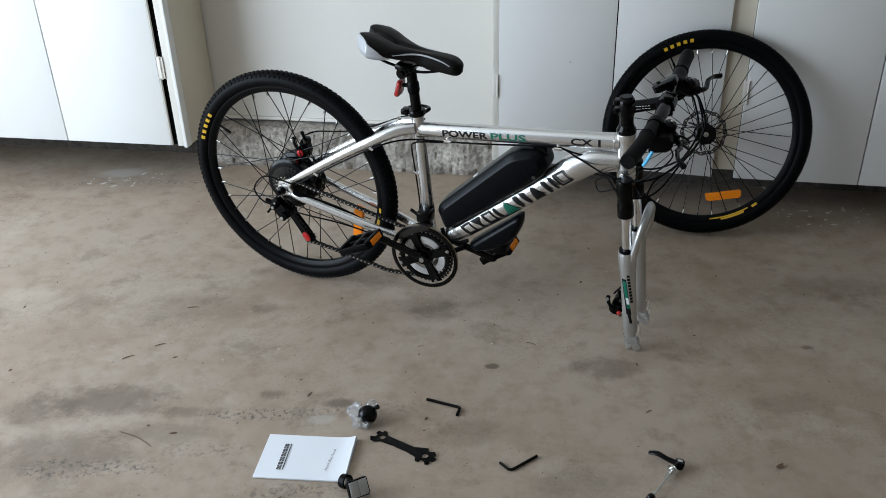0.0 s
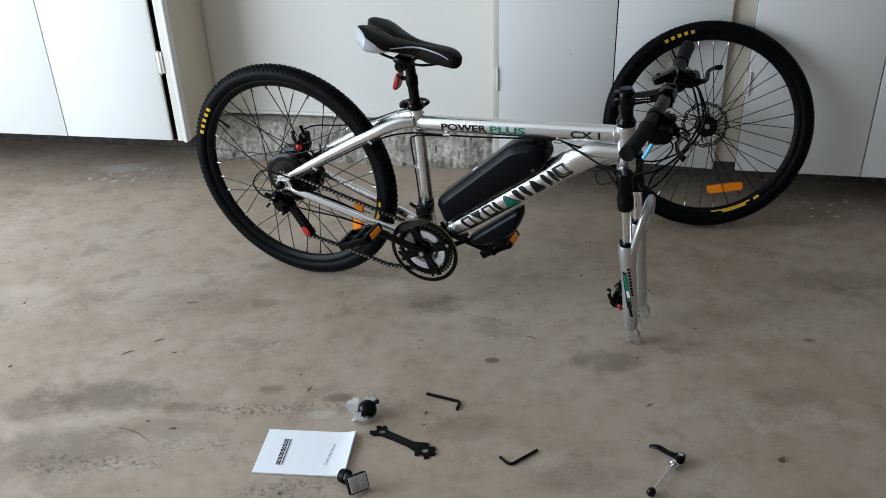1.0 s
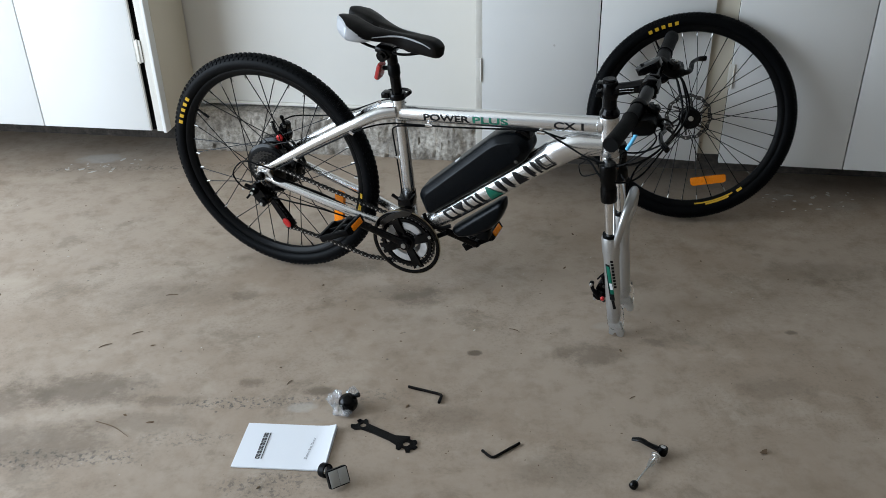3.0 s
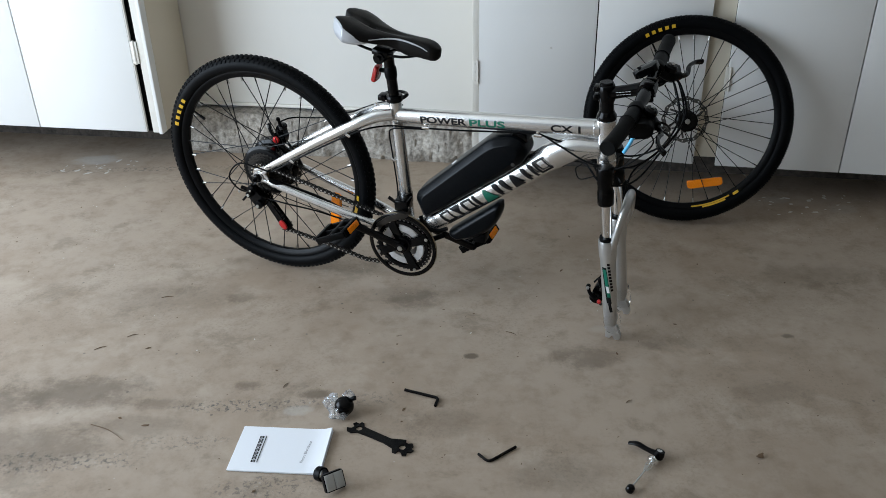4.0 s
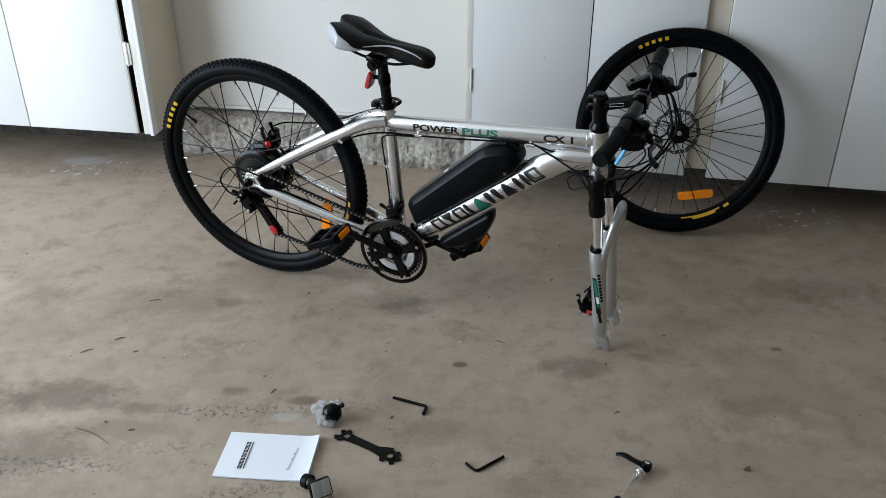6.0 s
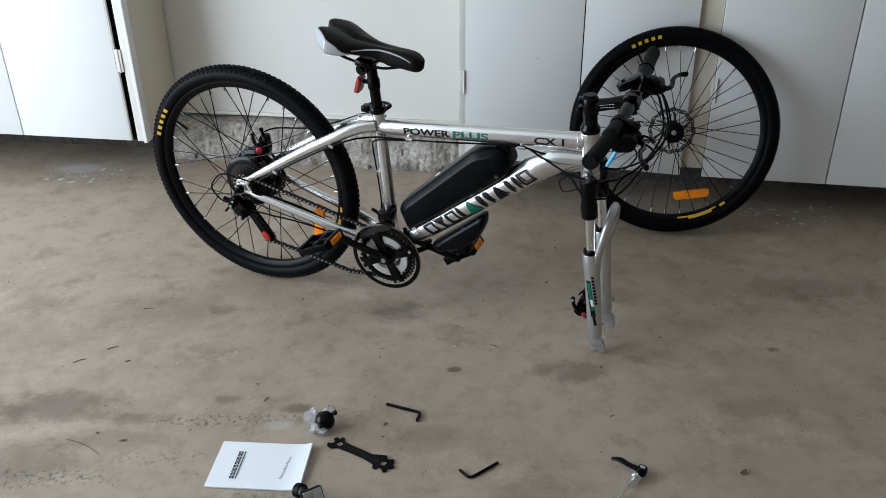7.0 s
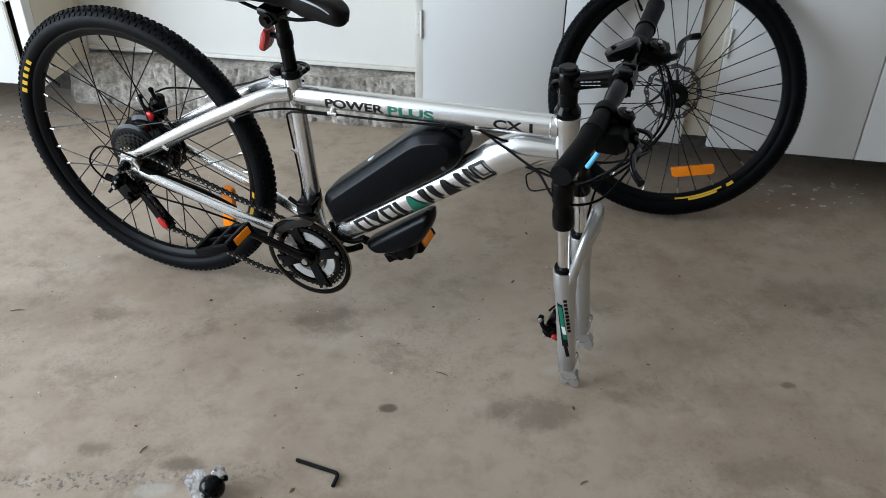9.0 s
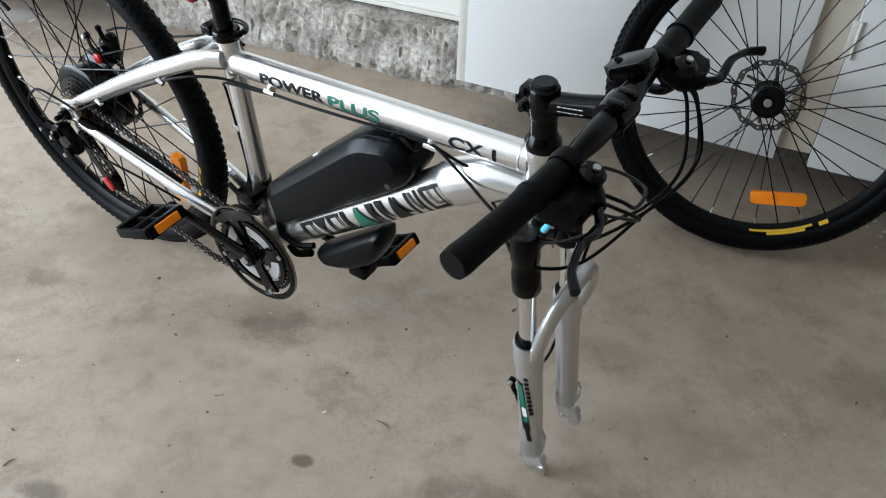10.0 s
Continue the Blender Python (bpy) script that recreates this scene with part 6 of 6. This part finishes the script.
lathe(bm, [(0.0, 0.019), (0.012, 0.0172), (0.0195, 0.0112), (0.0235, 0.0), (0.0235, -0.005), (0.021, -0.007), (0.0, -0.007)], (0.010, -0.004, 0.0265), (0.35, -0.45, 0.7), 28)
part("dome", bm, BLACK_GLOSS, bell)
bm = bmesh.new()
lathe(bm, [(0.008, -0.007), (0.0135, -0.007), (0.0145, 0.0), (0.0135, 0.007), (0.008, 0.007)], (0.006, 0.014, 0.018), (0.8, 0.2, 0.1), 20, loop=True)
tube(bm, [(0.02, 0.006, 0.036), (0.036, 0.002, 0.044)], [0.005, 0.006], 10)
part("clamp", bm, BLACK_PLASTIC, bell)
for cx, cy, cz, w in ((-0.026, 0.008, 0.026, 0.015), (-0.010, -0.018, 0.018, 0.015), (0.020, 0.014, 0.042, 0.012), (-0.016, 0.016, 0.036, 0.010), (0.010, -0.022, 0.013, 0.011)):
    bm = bmesh.new()
    bmesh.ops.create_icosphere(bm, subdivisions=3, radius=w)
    for v in bm.verts:
        k = noise.noise(v.co * 110 + Vector((cx * 90, 0, 0))) * 0.55 + noise.noise(v.co * 55 + Vector((0, cy * 90, 0))) * 0.40 + noise.noise(v.co * 260) * 0.20
        v.co = v.co * (1 + k) + Vector((cx, cy, cz))
        v.co.z = max(v.co.z, 0.001)
    part("film", bm, FILM, bell, "crumpled clear plastic film", angle=8)

# loose front reflector on its bracket
refl = thing("loose_reflector", "clear rectangular reflector with black clamp on concrete", "reflector", pose(-0.147, 1.594, 0, 0, 0, 0))
m = Matrix.Translation((0.004, 0.0, 0.0245)) @ pose(0, 0, 0, 58, 6, 34)
bm = bmesh.new()
slab(bm, rounded([(-0.024, -0.020), (0.024, -0.020), (0.024, 0.020), (-0.024, 0.020)], 0.004), -0.008, 0.002, "xy", 0.0015, m)
case = part("case", bm, BLACK_PLASTIC, refl)
bm = bmesh.new()
for i, x0 in enumerate((-0.0215, 0.0004)):
    slab(bm, [(x0, -0.0175), (x0 + 0.0211, -0.0175), (x0 + 0.0211, 0.0175), (x0, 0.0175)], 0.0015, 0.0042, "xy", 0.0006, m)
part("lens", bm, CLEAR_REFLECTOR, case, "clear prismatic lens")
bm = bmesh.new()
lathe(bm, [(0.0120, -0.008), (0.0158, -0.008), (0.0165, 0.0), (0.0158, 0.008), (0.0120, 0.008)], (-0.028, 0.030, 0.0166), (0.75, -0.55, 0.25), 24, loop=True)
tube(bm, [(-0.018, 0.020, 0.018), (0.0, 0.006, 0.020)], 0.006, 10)
part("bar_clamp", bm, BLACK_PLASTIC, refl)

# quick-release skewer
skewer = thing("quick_release_skewer", "quick-release axle skewer with black lever on concrete", "skewer", pose(0.561, 1.648, 0, 0, 0, 0))
sx = Vector((-0.082, -0.100, 0)).normalized()
bm = bmesh.new()
tube(bm, [Vector((0.004, 0.006, 0.0125)), Vector((0.004, 0.006, 0.0125)) + sx * 0.128 - Vector((0, 0, 0.003))], 0.0024, 10)
part("rod", bm, CHROME, skewer, "thin chrome rod")
bm = bmesh.new()
tube(bm, smooth_path([(0.012, 0.010, 0.0135), (-0.012, 0.026, 0.016), (-0.030, 0.042, 0.018), (-0.046, 0.053, 0.012)], 5), [0.0085, 0.0070, 0.0075, 0.0055], 14, squash=0.6, side=(0, 0, 1))
lathe(bm, [(0.0, -0.010), (0.0105, -0.009), (0.012, 0.0), (0.0105, 0.009), (0.0, 0.010)], (0.012, 0.010, 0.0135), (0.2, 0.1, 1), 18)
part("lever", bm, BLACK_GLOSS, skewer, "black cam lever")
bm = bmesh.new()
lathe(bm, [(0.0, 0.0), (0.0058, 0.0), (0.0062, 0.002), (0.0, 0.003)], (0.012, 0.010, 0.0230), (0.2, 0.1, 1), 14)
part("pin", bm, CHROME, skewer)
bm = bmesh.new()
c0 = Vector((0.004, 0.006, 0.0125))
lathe(bm, [(0.0, 0.010), (0.0075, 0.010), (0.0090, 0.013), (0.0090, 0.021), (0.0070, 0.026), (0.0, 0.026)], c0, sx, 20)
lathe(bm, [(0.0060, 0.016), (0.0125, 0.016), (0.0135, 0.0185), (0.0125, 0.021), (0.0060, 0.021)], c0, sx, 24, loop=True)
part("end_cap", bm, CHROME, skewer)
bm = bmesh.new()
pts = []
for k in range(60):
    f = k / 59
    q = f * 2 * math.pi * 4.5
    r = 0.0085 - 0.005 * f
    side = Vector((-sx.y, sx.x, 0))
    pts.append(c0 + sx * (0.032 + 0.022 * f) + side * (r * math.cos(q)) + Vector((0, 0, r * math.sin(q) - 0.001)))
tube(bm, pts, 0.0008, 6)
part("cone_spring", bm, STEEL, skewer, "coiled steel spring")
bm = bmesh.new()
lathe(bm, [(0.0, 0.112), (0.005, 0.112), (0.0085, 0.116), (0.0095, 0.121), (0.0088, 0.128), (0.005, 0.131), (0.0, 0.131)], c0 - Vector((0, 0, 0.002)), sx, 18)
part("nut", bm, BLACK_GLOSS, skewer, "black end nut")

# litter on the slab
def litter(name, count, size, mat, label, seed, area, flat=0.3):
    rng = random.Random(seed)
    verts, faces = [], []
    for _ in range(count):
        x, y = rng.uniform(*area[0]), rng.uniform(*area[1])
        z = slab_height(y) + 0.0006
        a, s = rng.uniform(0, 6.28), size * rng.uniform(0.4, 1.3)
        n = rng.choice((4, 5, 6))
        base = len(verts)
        lengthen = rng.uniform(0.8, 2.6)
        for lvl in (0.0, 1.0):
            for k in range(n):
                q = 6.28 * k / n
                dx, dy = s * lengthen * math.cos(q) * rng.uniform(0.7, 1.2), s * math.sin(q) * rng.uniform(0.6, 1.2)
                verts.append((x + dx * math.cos(a) - dy * math.sin(a), y + dx * math.sin(a) + dy * math.cos(a), z + lvl * s * flat * rng.uniform(0.5, 1.5)))
        faces.append(tuple(range(base + n, base + 2 * n)))
        for k in range(n):
            faces.append((base + k, base + (k + 1) % n, base + n + (k + 1) % n, base + n + k))
    me = bpy.data.meshes.new(name)
    me.from_pydata(verts, [], faces)
    return tagged(part(name, me, mat), label, "litter", kind="stuff")


litter("leaf_crumbs", 90, 0.0030, DEBRIS, "small brown leaf crumbs scattered on the slab", 5, ((-1.7, 1.9), (1.2, 3.3)))
litter("grit", 520, 0.0012, DEBRIS, "dark grit scattered on the slab", 6, ((-1.7, 1.9), (1.2, 3.3)))
litter("paint_flecks", 45, 0.0016, PALE_FLECK, "pale paint flecks on the slab", 7, ((-1.6, 1.9), (2.1, 3.3)), 0.12)
litter("paint_flakes", 26, 0.0060, PALE_FLECK, "pale paint flakes fallen by the cabinets", 9, ((1.27, 1.60), (2.88, 3.04)), 0.12)
litter("paint_flakes", 22, 0.0060, PALE_FLECK, "pale paint flakes fallen by the cabinets", 10, ((-1.44, -1.14), (3.42, 3.56)), 0.12)

# twigs and dry stems
for k, (x, y, a, ln) in enumerate(((-0.76, 2.21, 24, 0.03), (-0.83, 2.15, 30, 0.035), (-0.70, 1.80, -32, 0.11), (-0.72, 2.42, 5, 0.035), (-0.30, 1.96, 60, 0.02), (0.55, 1.86, 30, 0.018), (0.29, 2.17, -30, 0.03))):
    bm = bmesh.new()
    d = Vector((math.cos(radians(a)), math.sin(radians(a)), 0))
    s = Vector((-d.y, d.x, 0))
    tube(bm, smooth_path([Vector((0, 0, 0.0012)) - d * ln / 2, s * ln * 0.06 + Vector((0, 0, 0.002)), Vector((0, 0, 0.0012)) + d * ln / 2], 4), [0.0009, 0.0012, 0.0006], 6)
    tagged(part("dry_stem", bm, DEBRIS, None, "", Matrix.Translation((x, y, slab_height(y)))), "thin dry brown plant stem on the concrete", "stem", group="dry stems on the floor")
# curled dead leaf near the skewer
bm = bmesh.new()
outl = [(0.010 * math.cos(q) * (1 + 0.25 * math.sin(3 * q)), 0.006 * math.sin(q) * (1 + 0.2 * math.cos(5 * q))) for q in (2 * math.pi * k / 14 for k in range(14))]
top = [bm.verts.new((x, y, 0.003 + 30 * x * x)) for x, y in outl]
bot = [bm.verts.new((x, y, 0.0022 + 30 * x * x)) for x, y in outl]
bm.faces.new(top)
bm.faces.new(bot[::-1])
for k in range(14):
    bm.faces.new((top[k], top[(k + 1) % 14], bot[(k + 1) % 14], bot[k]))
leaf = part("dead_leaf", bm, DEBRIS, None, "", pose(0.80, 1.655, 0.0, 0, 0, 30))
tagged(leaf, "small curled dead brown leaf on concrete", "leaf")
